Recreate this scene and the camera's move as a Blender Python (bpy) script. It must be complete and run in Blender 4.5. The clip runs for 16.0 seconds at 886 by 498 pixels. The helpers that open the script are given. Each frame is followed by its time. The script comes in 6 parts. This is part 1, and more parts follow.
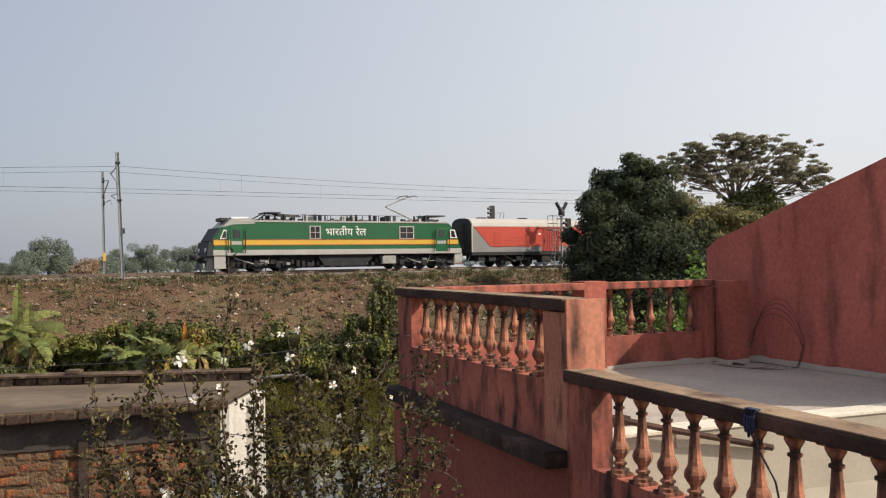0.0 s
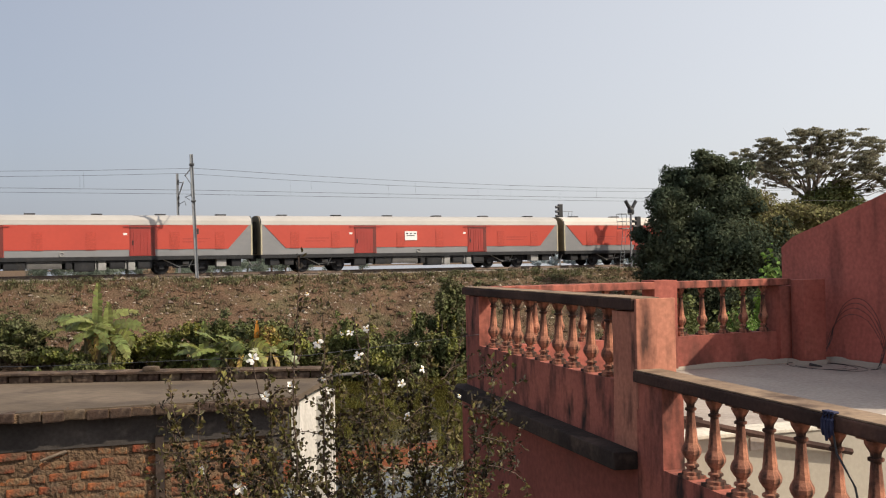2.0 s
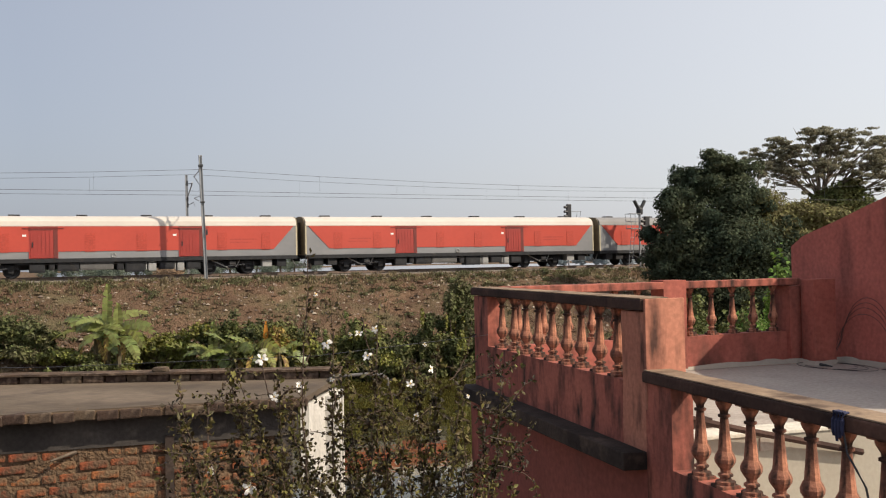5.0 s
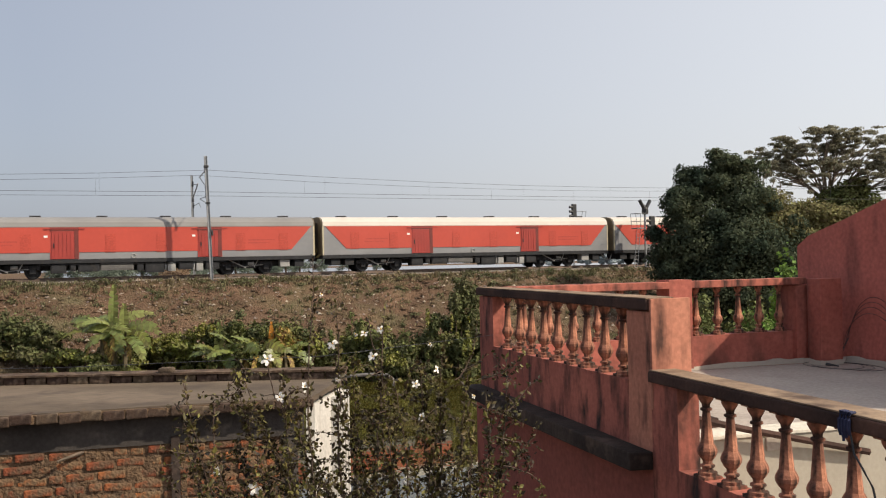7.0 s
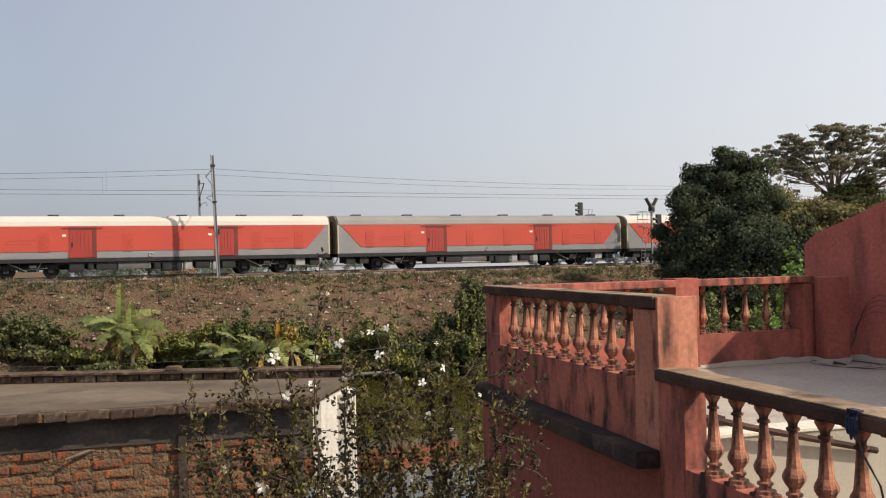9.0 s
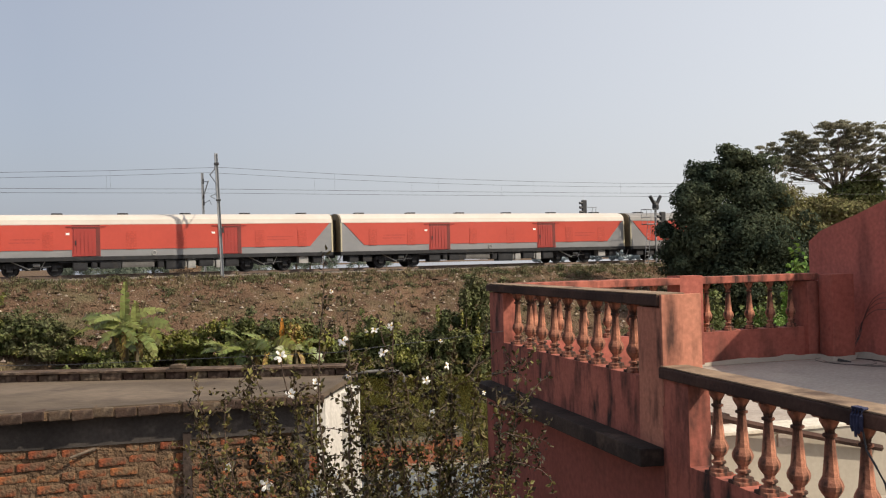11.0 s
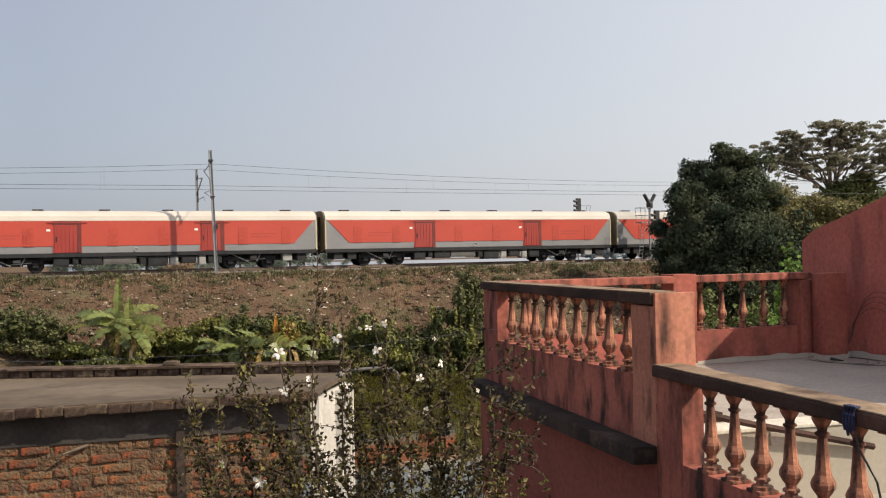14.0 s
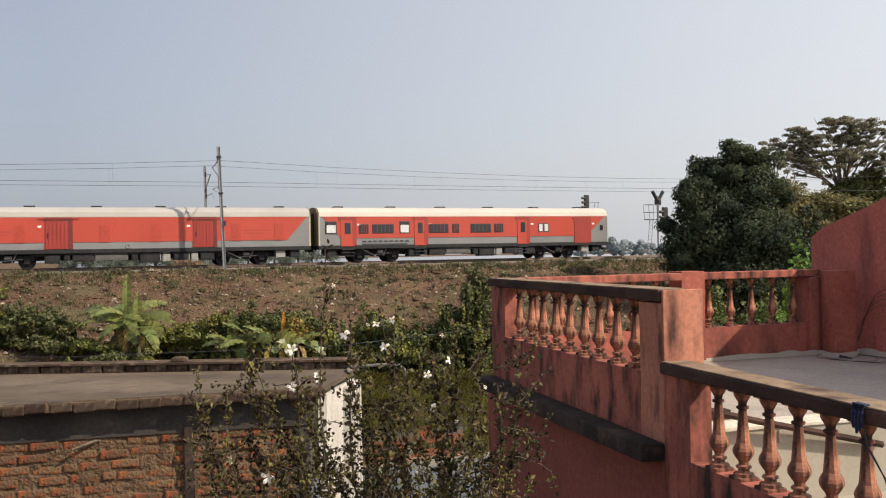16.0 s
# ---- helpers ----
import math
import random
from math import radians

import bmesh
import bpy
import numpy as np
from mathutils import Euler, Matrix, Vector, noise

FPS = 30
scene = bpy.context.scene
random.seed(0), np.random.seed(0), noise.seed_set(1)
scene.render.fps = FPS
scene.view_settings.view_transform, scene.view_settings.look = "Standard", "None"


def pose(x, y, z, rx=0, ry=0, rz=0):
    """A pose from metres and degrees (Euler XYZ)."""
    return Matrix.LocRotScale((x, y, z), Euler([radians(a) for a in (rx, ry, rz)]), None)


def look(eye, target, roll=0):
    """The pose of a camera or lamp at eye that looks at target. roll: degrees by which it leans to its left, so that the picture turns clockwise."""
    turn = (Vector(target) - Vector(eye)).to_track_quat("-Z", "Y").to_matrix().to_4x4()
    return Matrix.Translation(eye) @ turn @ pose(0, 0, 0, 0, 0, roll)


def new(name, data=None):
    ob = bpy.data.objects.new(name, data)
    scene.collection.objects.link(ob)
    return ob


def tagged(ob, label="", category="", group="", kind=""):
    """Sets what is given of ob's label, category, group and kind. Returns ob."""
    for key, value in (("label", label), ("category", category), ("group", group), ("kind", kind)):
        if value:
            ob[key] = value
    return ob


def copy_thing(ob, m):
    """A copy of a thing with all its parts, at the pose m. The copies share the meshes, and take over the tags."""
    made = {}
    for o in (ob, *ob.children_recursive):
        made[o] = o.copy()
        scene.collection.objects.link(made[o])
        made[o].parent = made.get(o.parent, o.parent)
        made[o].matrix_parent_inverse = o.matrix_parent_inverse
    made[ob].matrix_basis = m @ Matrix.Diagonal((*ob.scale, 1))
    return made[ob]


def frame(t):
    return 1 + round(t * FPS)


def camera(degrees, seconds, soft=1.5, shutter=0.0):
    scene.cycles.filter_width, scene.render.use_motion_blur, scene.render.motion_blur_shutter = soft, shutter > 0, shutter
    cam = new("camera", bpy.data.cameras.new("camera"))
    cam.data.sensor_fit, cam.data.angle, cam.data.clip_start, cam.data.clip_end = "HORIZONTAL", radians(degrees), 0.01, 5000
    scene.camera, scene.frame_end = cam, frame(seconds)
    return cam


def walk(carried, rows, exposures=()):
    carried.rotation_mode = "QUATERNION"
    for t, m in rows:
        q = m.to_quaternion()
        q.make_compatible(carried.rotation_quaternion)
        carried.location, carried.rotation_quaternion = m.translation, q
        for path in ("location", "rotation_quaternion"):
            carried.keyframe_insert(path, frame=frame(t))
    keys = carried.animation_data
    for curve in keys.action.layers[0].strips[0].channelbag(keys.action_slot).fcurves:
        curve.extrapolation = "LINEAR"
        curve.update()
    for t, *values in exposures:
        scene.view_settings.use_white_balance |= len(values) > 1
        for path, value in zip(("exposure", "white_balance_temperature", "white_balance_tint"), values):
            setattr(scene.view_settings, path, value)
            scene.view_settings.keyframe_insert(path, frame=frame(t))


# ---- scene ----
ALPHA = radians(22.92)            # direction of the railway, from the x axis
T_DIR = Vector((math.cos(ALPHA), math.sin(ALPHA), 0))
T_OUT = Vector((math.sin(ALPHA), -math.cos(ALPHA), 0))   # from the train towards the pond
T_ORG = Vector((0, 66.18, 0))
RAIL_Z = 5.53

# camera, held by hand on a roof
cam = camera(52.21, 16.0, soft=1.15)
walk(cam, [
    (0.0, pose(0, 0, 6, 90.812, 0.889, -5.527)),
    (0.5, pose(0, 0, 6, 90.847, 0.909, -3.628)),
    (1.0, pose(0, 0, 6, 90.819, 0.958, -2.136)),
    (1.5, pose(0, 0, 6, 90.811, 0.917, -1.432)),
    (2.0, pose(0, 0, 6, 90.826, 1.007, -1.248)),
    (2.5, pose(0, 0, 6, 90.844, 0.995, -1.174)),
    (3.0, pose(0, 0, 6, 90.812, 1.012, -1.096)),
    (3.5, pose(0, 0, 6, 90.797, 1.060, -1.003)),
    (4.0, pose(0, 0, 6, 90.805, 1.090, -0.905)),
    (6.5, pose(0, 0, 6, 90.927, 1.202, -0.454)),
    (7.0, pose(0, 0, 6, 90.875, 1.238, -0.377)),
    (7.5, pose(0, 0, 6, 90.804, 1.257, -0.272)),
    (8.0, pose(0, 0, 6, 90.791, 1.284, -0.180)),
    (8.5, pose(0, 0, 6, 90.806, 1.265, -0.071)),
    (9.0, pose(0, 0, 6, 90.790, 1.300, 0.018)),
    (11.5, pose(0, 0, 6, 90.616, 1.386, 0.274)),
    (12.0, pose(0, 0, 6, 90.575, 1.291, 0.048)),
    (12.5, pose(0, 0, 6, 90.572, 1.260, -0.008)),
    (13.0, pose(0, 0, 6, 90.555, 1.204, -0.046)),
    (13.5, pose(0, 0, 6, 90.541, 1.226, -0.046)),
    (14.0, pose(0, 0, 6, 90.507, 1.172, -0.106)),
    (14.5, pose(0, 0, 6, 90.516, 1.172, -0.084)),
    (15.0, pose(0, 0, 6, 90.495, 1.249, -0.122)),
    (15.5, pose(0, 0, 6, 90.411, 1.175, -0.169)),
    (16.0, pose(0, 0, 6, 90.304, 1.092, 0.383)),
])

# world and sun
SUN_AZ, SUN_EL = -20.0, 40.0
world = bpy.data.worlds.new("sky")
scene.world = world
world.use_nodes = True
wn = world.node_tree
wn.nodes.clear()
sky = wn.nodes.new("ShaderNodeTexSky")
sky.sky_type = "NISHITA"
sky.sun_disc = False
sky.sun_elevation, sky.sun_rotation = radians(SUN_EL), radians(90 - SUN_AZ)
sky.air_density, sky.dust_density, sky.ozone_density = 1.0, 4.0, 2.0
haze = wn.nodes.new("ShaderNodeMix")
haze.data_type = "RGBA"
haze.inputs["Factor"].default_value = 0.55
way_ = wn.nodes.new("ShaderNodeTexCoord")
shift = wn.nodes.new("ShaderNodeMapping")
shift.inputs["Location"].default_value = (0.4, 0, 0)
wn.links.new(way_.outputs["Generated"], shift.inputs["Vector"])
glow = wn.nodes.new("ShaderNodeTexGradient")     # the haze whitens towards the sun
wn.links.new(shift.outputs["Vector"], glow.inputs["Vector"])
reach = wn.nodes.new("ShaderNodeMapRange")
reach.inputs["From Max"].default_value = 0.87
wn.links.new(glow.outputs["Fac"], reach.inputs["Value"])
tint = wn.nodes.new("ShaderNodeMix")
tint.data_type = "RGBA"
tint.inputs["A"].default_value = (6.1, 6.45, 7.4, 1)
tint.inputs["B"].default_value = (12.1, 12.1, 12.3, 1)
wn.links.new(reach.outputs["Result"], tint.inputs["Factor"])
wn.links.new(tint.outputs["Result"], haze.inputs["B"])
wn.links.new(sky.outputs["Color"], haze.inputs["A"])
bg = wn.nodes.new("ShaderNodeBackground")
bg.inputs["Strength"].default_value = 0.1
wn.links.new(haze.outputs["Result"], bg.inputs["Color"])
wo = wn.nodes.new("ShaderNodeOutputWorld")
wn.links.new(bg.outputs["Background"], wo.inputs["Surface"])

sun = new("sun", bpy.data.lights.new("sun", "SUN"))
sun.data.energy, sun.data.angle, sun.data.color = 5.2, radians(0.6), (1.0, 0.87, 0.70)
_sd = Vector((math.cos(radians(SUN_AZ)) * math.cos(radians(SUN_EL)), math.sin(radians(SUN_AZ)) * math.cos(radians(SUN_EL)), math.sin(radians(SUN_EL))))
sun.matrix_world = look(_sd * 50, (0, 0, 0))


# ---------- materials ----------
def mat(name, c1, c2, scale=3.0, rough=0.8, metal=0.0, bump=0.2, fine=8.0, stretch=(1, 1, 1), contrast=(0.35, 0.65), third=None, third_at=(0.6, 0.75),
        third_scale=1.0, third_stretch=(1, 1, 1), island=0.0, randomise=0.0, spec=0.5, dist=0.01, trans=0.0, grains=(0.78, 1.16)):
    """Two-scale noise material: c1 to c2 by broad noise, fine grain on top, and a third colour in stains."""
    m = bpy.data.materials.new(name)
    m.use_nodes = True
    nt = m.node_tree
    b = nt.nodes["Principled BSDF"]
    b.inputs["Roughness"].default_value, b.inputs["Metallic"].default_value = rough, metal
    b.inputs["Specular IOR Level"].default_value = spec
    tc = nt.nodes.new("ShaderNodeTexCoord")

    def noise_at(sc, st, detail=6.0):
        mp = nt.nodes.new("ShaderNodeMapping")
        mp.inputs["Scale"].default_value = st
        nt.links.new(tc.outputs["Object"], mp.inputs["Vector"])
        n = nt.nodes.new("ShaderNodeTexNoise")
        n.inputs["Scale"].default_value, n.inputs["Detail"].default_value = sc, detail
        nt.links.new(mp.outputs["Vector"], n.inputs["Vector"])
        return n.outputs["Fac"]

    def ramp(fac, lo, hi):
        r = nt.nodes.new("ShaderNodeMapRange")
        r.inputs["From Min"].default_value, r.inputs["From Max"].default_value = lo, hi
        nt.links.new(fac, r.inputs["Value"])
        return r.outputs["Result"]

    def mix(fac, a, bb, kind="MIX"):
        x = nt.nodes.new("ShaderNodeMix")
        x.data_type, x.blend_type = "RGBA", kind
        for sock, v in ((x.inputs["Factor"], fac), (x.inputs["A"], a), (x.inputs["B"], bb)):
            if hasattr(v, "is_linked"):
                nt.links.new(v, sock)
            else:
                sock.default_value = v if isinstance(v, float) else (*v, 1)
        return x.outputs["Result"]

    broad = noise_at(scale, stretch)
    grain = noise_at(scale * fine, stretch, 4.0)
    col = mix(ramp(broad, *contrast), c1, c2)
    if third:
        col = mix(ramp(noise_at(third_scale, third_stretch), *third_at), col, third)
    g = ramp(grain, 0.25, 0.75)
    gm = nt.nodes.new("ShaderNodeMapRange")
    gm.inputs["To Min"].default_value, gm.inputs["To Max"].default_value = grains
    nt.links.new(g, gm.inputs["Value"])
    cc = nt.nodes.new("ShaderNodeCombineColor")
    for k in ("Red", "Green", "Blue"):
        nt.links.new(gm.outputs["Result"], cc.inputs[k])
    col = mix(1.0, col, cc.outputs["Color"], "MULTIPLY")
    if island or randomise:
        src = nt.nodes.new("ShaderNodeNewGeometry").outputs["Random Per Island"] if island else nt.nodes.new("ShaderNodeObjectInfo").outputs["Random"]
        amt = island or randomise
        hs = nt.nodes.new("ShaderNodeHueSaturation")
        v = nt.nodes.new("ShaderNodeMapRange")
        v.inputs["To Min"].default_value, v.inputs["To Max"].default_value = 1 - amt, 1 + amt
        nt.links.new(src, v.inputs["Value"])
        nt.links.new(v.outputs["Result"], hs.inputs["Value"])
        h = nt.nodes.new("ShaderNodeMapRange")
        h.inputs["To Min"].default_value, h.inputs["To Max"].default_value = 0.5 - amt * 0.06, 0.5 + amt * 0.04
        nt.links.new(src, h.inputs["Value"])
        nt.links.new(h.outputs["Result"], hs.inputs["Hue"])
        nt.links.new(col, hs.inputs["Color"])
        col = hs.outputs["Color"]
    nt.links.new(col, b.inputs["Base Color"])
    if bump:
        bp = nt.nodes.new("ShaderNodeBump")
        bp.inputs["Strength"].default_value, bp.inputs["Distance"].default_value = bump, dist
        nt.links.new(grain, bp.inputs["Height"])
        nt.links.new(bp.outputs["Normal"], b.inputs["Normal"])
    if trans:
        tr = nt.nodes.new("ShaderNodeBsdfTranslucent")
        nt.links.new(col, tr.inputs["Color"])
        ms = nt.nodes.new("ShaderNodeMixShader")
        ms.inputs["Fac"].default_value = trans
        nt.links.new(b.outputs["BSDF"], ms.inputs[1])
        nt.links.new(tr.outputs["BSDF"], ms.inputs[2])
        nt.links.new(ms.outputs["Shader"], nt.nodes["Material Output"].inputs["Surface"])
    return m


PINK = mat("pink_plaster", (0.43, 0.144, 0.102), (0.31, 0.1, 0.0747), 1.3, 0.9, bump=0.4, fine=20, third=(0.042, 0.028, 0.025), third_at=(0.45, 0.66),
           third_scale=2.6, third_stretch=(2.4, 2.4, 0.75), dist=0.006, spec=0.2)
# lighter copy of the pink; makes up for weak fill light on this shaded wall
STAIR_PINK = mat("brightened_stair_plaster", (0.52, 0.16, 0.124), (0.42, 0.128, 0.0989), 0.8, 0.9, bump=0.35, fine=24, third=(0.15, 0.062, 0.05), third_at=(0.5, 0.78), third_scale=1.7, third_stretch=(1.8, 1.8, 0.5), dist=0.006, spec=0.2)
PINK_CLEAN = mat("pink_plaster_clean", (0.42, 0.133, 0.0989), (0.32, 0.0958, 0.0727), 0.8, 0.9, bump=0.3, fine=24, third=(0.08, 0.042, 0.034), third_at=(0.46, 0.7),
                 third_scale=1.3, third_stretch=(1.6, 1.6, 0.6), dist=0.005, spec=0.2)
PINK_BALUSTER = mat("baluster_plaster", (0.46, 0.205, 0.128), (0.28, 0.112, 0.076), 5, 0.9, bump=0.6, fine=12, third=(0.06, 0.036, 0.028), third_at=(0.39, 0.58), third_scale=7,
                    third_stretch=(2, 2, 0.7), dist=0.006, spec=0.2)
# stained plaster; its pink is lifted and warmed to carry sunlight on the post
POST = mat("stained_post_plaster", (0.50, 0.215, 0.142), (0.39, 0.155, 0.105), 1.3, 0.9, bump=0.4, fine=20, third=(0.09, 0.046, 0.036), third_at=(0.5, 0.7),
           third_scale=3.2, third_stretch=(2.2, 2.2, 0.5), dist=0.006, spec=0.2)
PINK_LOWER = mat("deep_pink_plaster", (0.285, 0.089, 0.069), (0.225, 0.07, 0.054), 0.8, 0.85, bump=0.2, fine=24, third=(0.12, 0.05, 0.04), third_at=(0.58, 0.82),
                 third_scale=1.1, third_stretch=(1.4, 1.4, 0.6), dist=0.004, spec=0.25)
COPING = mat("weathered_coping", (0.085, 0.05, 0.04), (0.042, 0.027, 0.023), 2.2, 0.95, bump=0.6, fine=14, third=(0.17, 0.09, 0.065), third_at=(0.6, 0.78), third_scale=1.6,
             dist=0.008, spec=0.15)
LEDGE = mat("mossy_concrete", (0.06, 0.045, 0.038), (0.025, 0.02, 0.018), 3, 0.95, bump=0.5, fine=10, third=(0.13, 0.09, 0.07), third_at=(0.6, 0.8), third_scale=4, dist=0.01, spec=0.15)
DECK = mat("grey_waterproofing", (0.40, 0.345, 0.295), (0.335, 0.29, 0.25), 0.9, 0.85, bump=0.25, fine=30, third=(0.29, 0.25, 0.215), third_at=(0.55, 0.75), third_scale=1.3, dist=0.004)
LIMEWASH = mat("limewash", (0.37, 0.335, 0.275), (0.33, 0.295, 0.24), 1.5, 0.9, bump=0.2, fine=18, third=(0.29, 0.26, 0.21), third_at=(0.58, 0.8), third_scale=2.5,
               third_stretch=(2, 2, 0.6), dist=0.005, grains=(0.92, 1.06))
WHITE_WALL = mat("white_painted_plaster", (0.56, 0.54, 0.50), (0.50, 0.48, 0.44), 2, 0.85, bump=0.2, fine=15, third=(0.40, 0.37, 0.32), third_at=(0.58, 0.8), third_scale=3, third_stretch=(3, 3, 0.4))
ROOF_SLAB = mat("roof_concrete", (0.158, 0.123, 0.092), (0.10, 0.078, 0.058), 1.1, 0.95, bump=0.5, fine=16, stretch=(0.6, 1.6, 1), third=(0.07, 0.055, 0.045), third_at=(0.52, 0.75),
                third_scale=2.2, dist=0.008, spec=0.15)
# dark concrete; on the outhouse it also stands in for shade
DARK_CONC = mat("dark_concrete", (0.075, 0.066, 0.06), (0.045, 0.04, 0.037), 3, 0.95, bump=0.5, fine=12, third=(0.13, 0.11, 0.095), third_at=(0.58, 0.75), third_scale=5, dist=0.01, spec=0.2)
KERB = mat("kerb_brick", (0.108, 0.072, 0.049), (0.055, 0.04, 0.031), 6, 0.95, bump=0.8, fine=8, third=(0.19, 0.14, 0.10), third_at=(0.55, 0.7), third_scale=9, randomise=0.3, dist=0.01, spec=0.15)
BRICK = mat("brick", (0.30, 0.108, 0.046), (0.18, 0.072, 0.038), 9, 0.95, bump=0.9, fine=6, third=(0.15, 0.098, 0.06), third_at=(0.45, 0.62), third_scale=11, randomise=0.2, dist=0.014, spec=0.15)
MORTAR = mat("mortar", (0.165, 0.108, 0.066), (0.10, 0.066, 0.042), 7, 0.95, bump=1.0, fine=6, third=(0.12, 0.09, 0.065), third_at=(0.55, 0.75), third_scale=5, dist=0.025, spec=0.15)
SOIL = mat("dry_soil", (0.158, 0.098, 0.062), (0.096, 0.06, 0.039), 0.6, 0.95, bump=1.0, fine=14, third=(0.118, 0.098, 0.055), third_at=(0.46, 0.7), third_scale=0.5, dist=0.2, spec=0.15)
BALLAST = mat("ballast", (0.26, 0.225, 0.19), (0.17, 0.145, 0.12), 2.5, 0.95, bump=1.0, fine=5, third=(0.12, 0.09, 0.07), third_at=(0.5, 0.7), third_scale=0.6, dist=0.12)
STONE = mat("field_stone", (0.3, 0.25, 0.2), (0.2, 0.15, 0.11), 2, 0.95, bump=0.6, fine=6, island=0.5, dist=0.03)
STEEL = mat("rail_steel", (0.12, 0.085, 0.065), (0.07, 0.05, 0.04), 4, 0.55, 0.6, bump=0.2)
GALV = mat("galvanised_steel", (0.34, 0.35, 0.36), (0.26, 0.27, 0.28), 3, 0.55, 0.5, bump=0.1)
DARK_STEEL = mat("dark_steel", (0.045, 0.045, 0.05), (0.025, 0.025, 0.028), 4, 0.6, 0.3, bump=0.2)
WIRE = mat("wire", (0.10, 0.10, 0.11), (0.07, 0.07, 0.08), 1, 0.6, 0.4, bump=0)
BOGIE = mat("bogie_grime", (0.022, 0.023, 0.027), (0.012, 0.013, 0.015), 3, 0.8, 0.1, bump=0.3, third=(0.05, 0.043, 0.037), third_at=(0.58, 0.75), third_scale=2)
UNDER_DARK = mat("locker_grey", (0.13, 0.125, 0.12), (0.09, 0.088, 0.085), 2, 0.7, bump=0.2)
UNDER_GREY = mat("underframe_grey", (0.34, 0.34, 0.33), (0.24, 0.24, 0.23), 2, 0.7, bump=0.2)
RED = mat("train_red", (0.475, 0.068, 0.043), (0.435, 0.062, 0.04), 0.5, 0.42, bump=0.03, third=(0.50, 0.08, 0.055), third_at=(0.55, 0.95), third_scale=0.5, third_stretch=(0.4, 1, 1.6), grains=(0.94, 1.04))
RED_DOOR = mat("door_red", (0.34, 0.042, 0.032), (0.29, 0.037, 0.028), 0.8, 0.5, bump=0.05, third=(0.28, 0.05, 0.04), third_at=(0.6, 0.85), third_scale=1, grains=(0.94, 1.04))
# dark red that paints the shade round the van doors
DOOR_SHADE = mat("door_shade_red", (0.17, 0.03, 0.024), (0.12, 0.024, 0.02), 1.5, 0.7, bump=0.05)
LOUVRE = mat("louvre_red", (0.47, 0.066, 0.04), (0.43, 0.06, 0.038), 1.5, 0.6, bump=0.1)
TRAIN_GREY = mat("train_grey", (0.235, 0.238, 0.246), (0.20, 0.203, 0.21), 0.5, 0.45, bump=0.03, third=(0.28, 0.27, 0.255), third_at=(0.55, 0.95), third_scale=0.9, third_stretch=(0.4, 1, 2), grains=(0.94, 1.04))
ROOF_CREAM = mat("cream_roof", (0.56, 0.51, 0.45), (0.50, 0.455, 0.40), 0.4, 0.55, bump=0.05, third=(0.5, 0.44, 0.37), third_at=(0.6, 0.85), third_scale=0.7, grains=(0.94, 1.04))
ROOF_GREY = mat("grey_roof", (0.225, 0.218, 0.21), (0.19, 0.183, 0.176), 0.4, 0.6, bump=0.05, third=(0.2, 0.19, 0.18), third_at=(0.6, 0.85), third_scale=0.7, grains=(0.94, 1.04))
ROOF_PALE = mat("pale_grey_roof", (0.42, 0.4, 0.37), (0.37, 0.35, 0.325), 0.4, 0.55, bump=0.05, third=(0.36, 0.34, 0.31), third_at=(0.6, 0.85), third_scale=0.7, grains=(0.94, 1.04))
YELLOW = mat("edge_yellow", (0.55, 0.49, 0.33), (0.48, 0.42, 0.28), 2, 0.5, bump=0.03)
RUBBER = mat("gangway_rubber", (0.05, 0.042, 0.03), (0.03, 0.026, 0.02), 3, 0.8, bump=0.1)
GANGWAY = mat("gangway_brown", (0.24, 0.195, 0.125), (0.17, 0.14, 0.095), 2, 0.8, bump=0.1)
BLUISH = mat("loco_end_dark", (0.025, 0.032, 0.038), (0.02, 0.026, 0.03), 2, 0.7, bump=0.05)
GREEN = mat("loco_green", (0.015, 0.105, 0.042), (0.013, 0.09, 0.036), 0.6, 0.35, bump=0.03, grains=(0.94, 1.04))
STRIPE = mat("loco_yellow", (0.6, 0.37, 0.05), (0.55, 0.34, 0.045), 0.8, 0.4, bump=0.02, grains=(0.94, 1.04))
ORANGE = mat("stripe_edge", (0.36, 0.10, 0.03), (0.33, 0.09, 0.03), 0.8, 0.4, bump=0.02)
PALE = mat("loco_pale_grey", (0.38, 0.375, 0.355), (0.33, 0.325, 0.31), 0.8, 0.5, bump=0.03, grains=(0.94, 1.04))
WHITE = mat("white_paint", (0.82, 0.82, 0.8), (0.76, 0.76, 0.74), 1, 0.5, bump=0.02, grains=(0.94, 1.04))
INK = mat("dark_lettering", (0.05, 0.05, 0.06), (0.04, 0.04, 0.05), 1, 0.6, bump=0)
RED_INK = mat("faded_lettering", (0.42, 0.06, 0.04), (0.38, 0.055, 0.04), 1, 0.6, bump=0)
GLASS = mat("dark_window_glass", (0.03, 0.035, 0.045), (0.025, 0.03, 0.035), 1, 0.08, bump=0)
FROST = mat("frosted_pane", (0.68, 0.69, 0.7), (0.62, 0.63, 0.64), 1, 0.3, bump=0)
BARK = mat("bark", (0.13, 0.09, 0.06), (0.08, 0.055, 0.04), 6, 0.95, bump=0.8, fine=5, stretch=(2, 2, 0.4), dist=0.02)
PALE_BARK = mat("pale_bark", (0.24, 0.19, 0.15), (0.16, 0.12, 0.09), 5, 0.95, bump=0.6, fine=5, stretch=(2, 2, 0.4), dist=0.02)
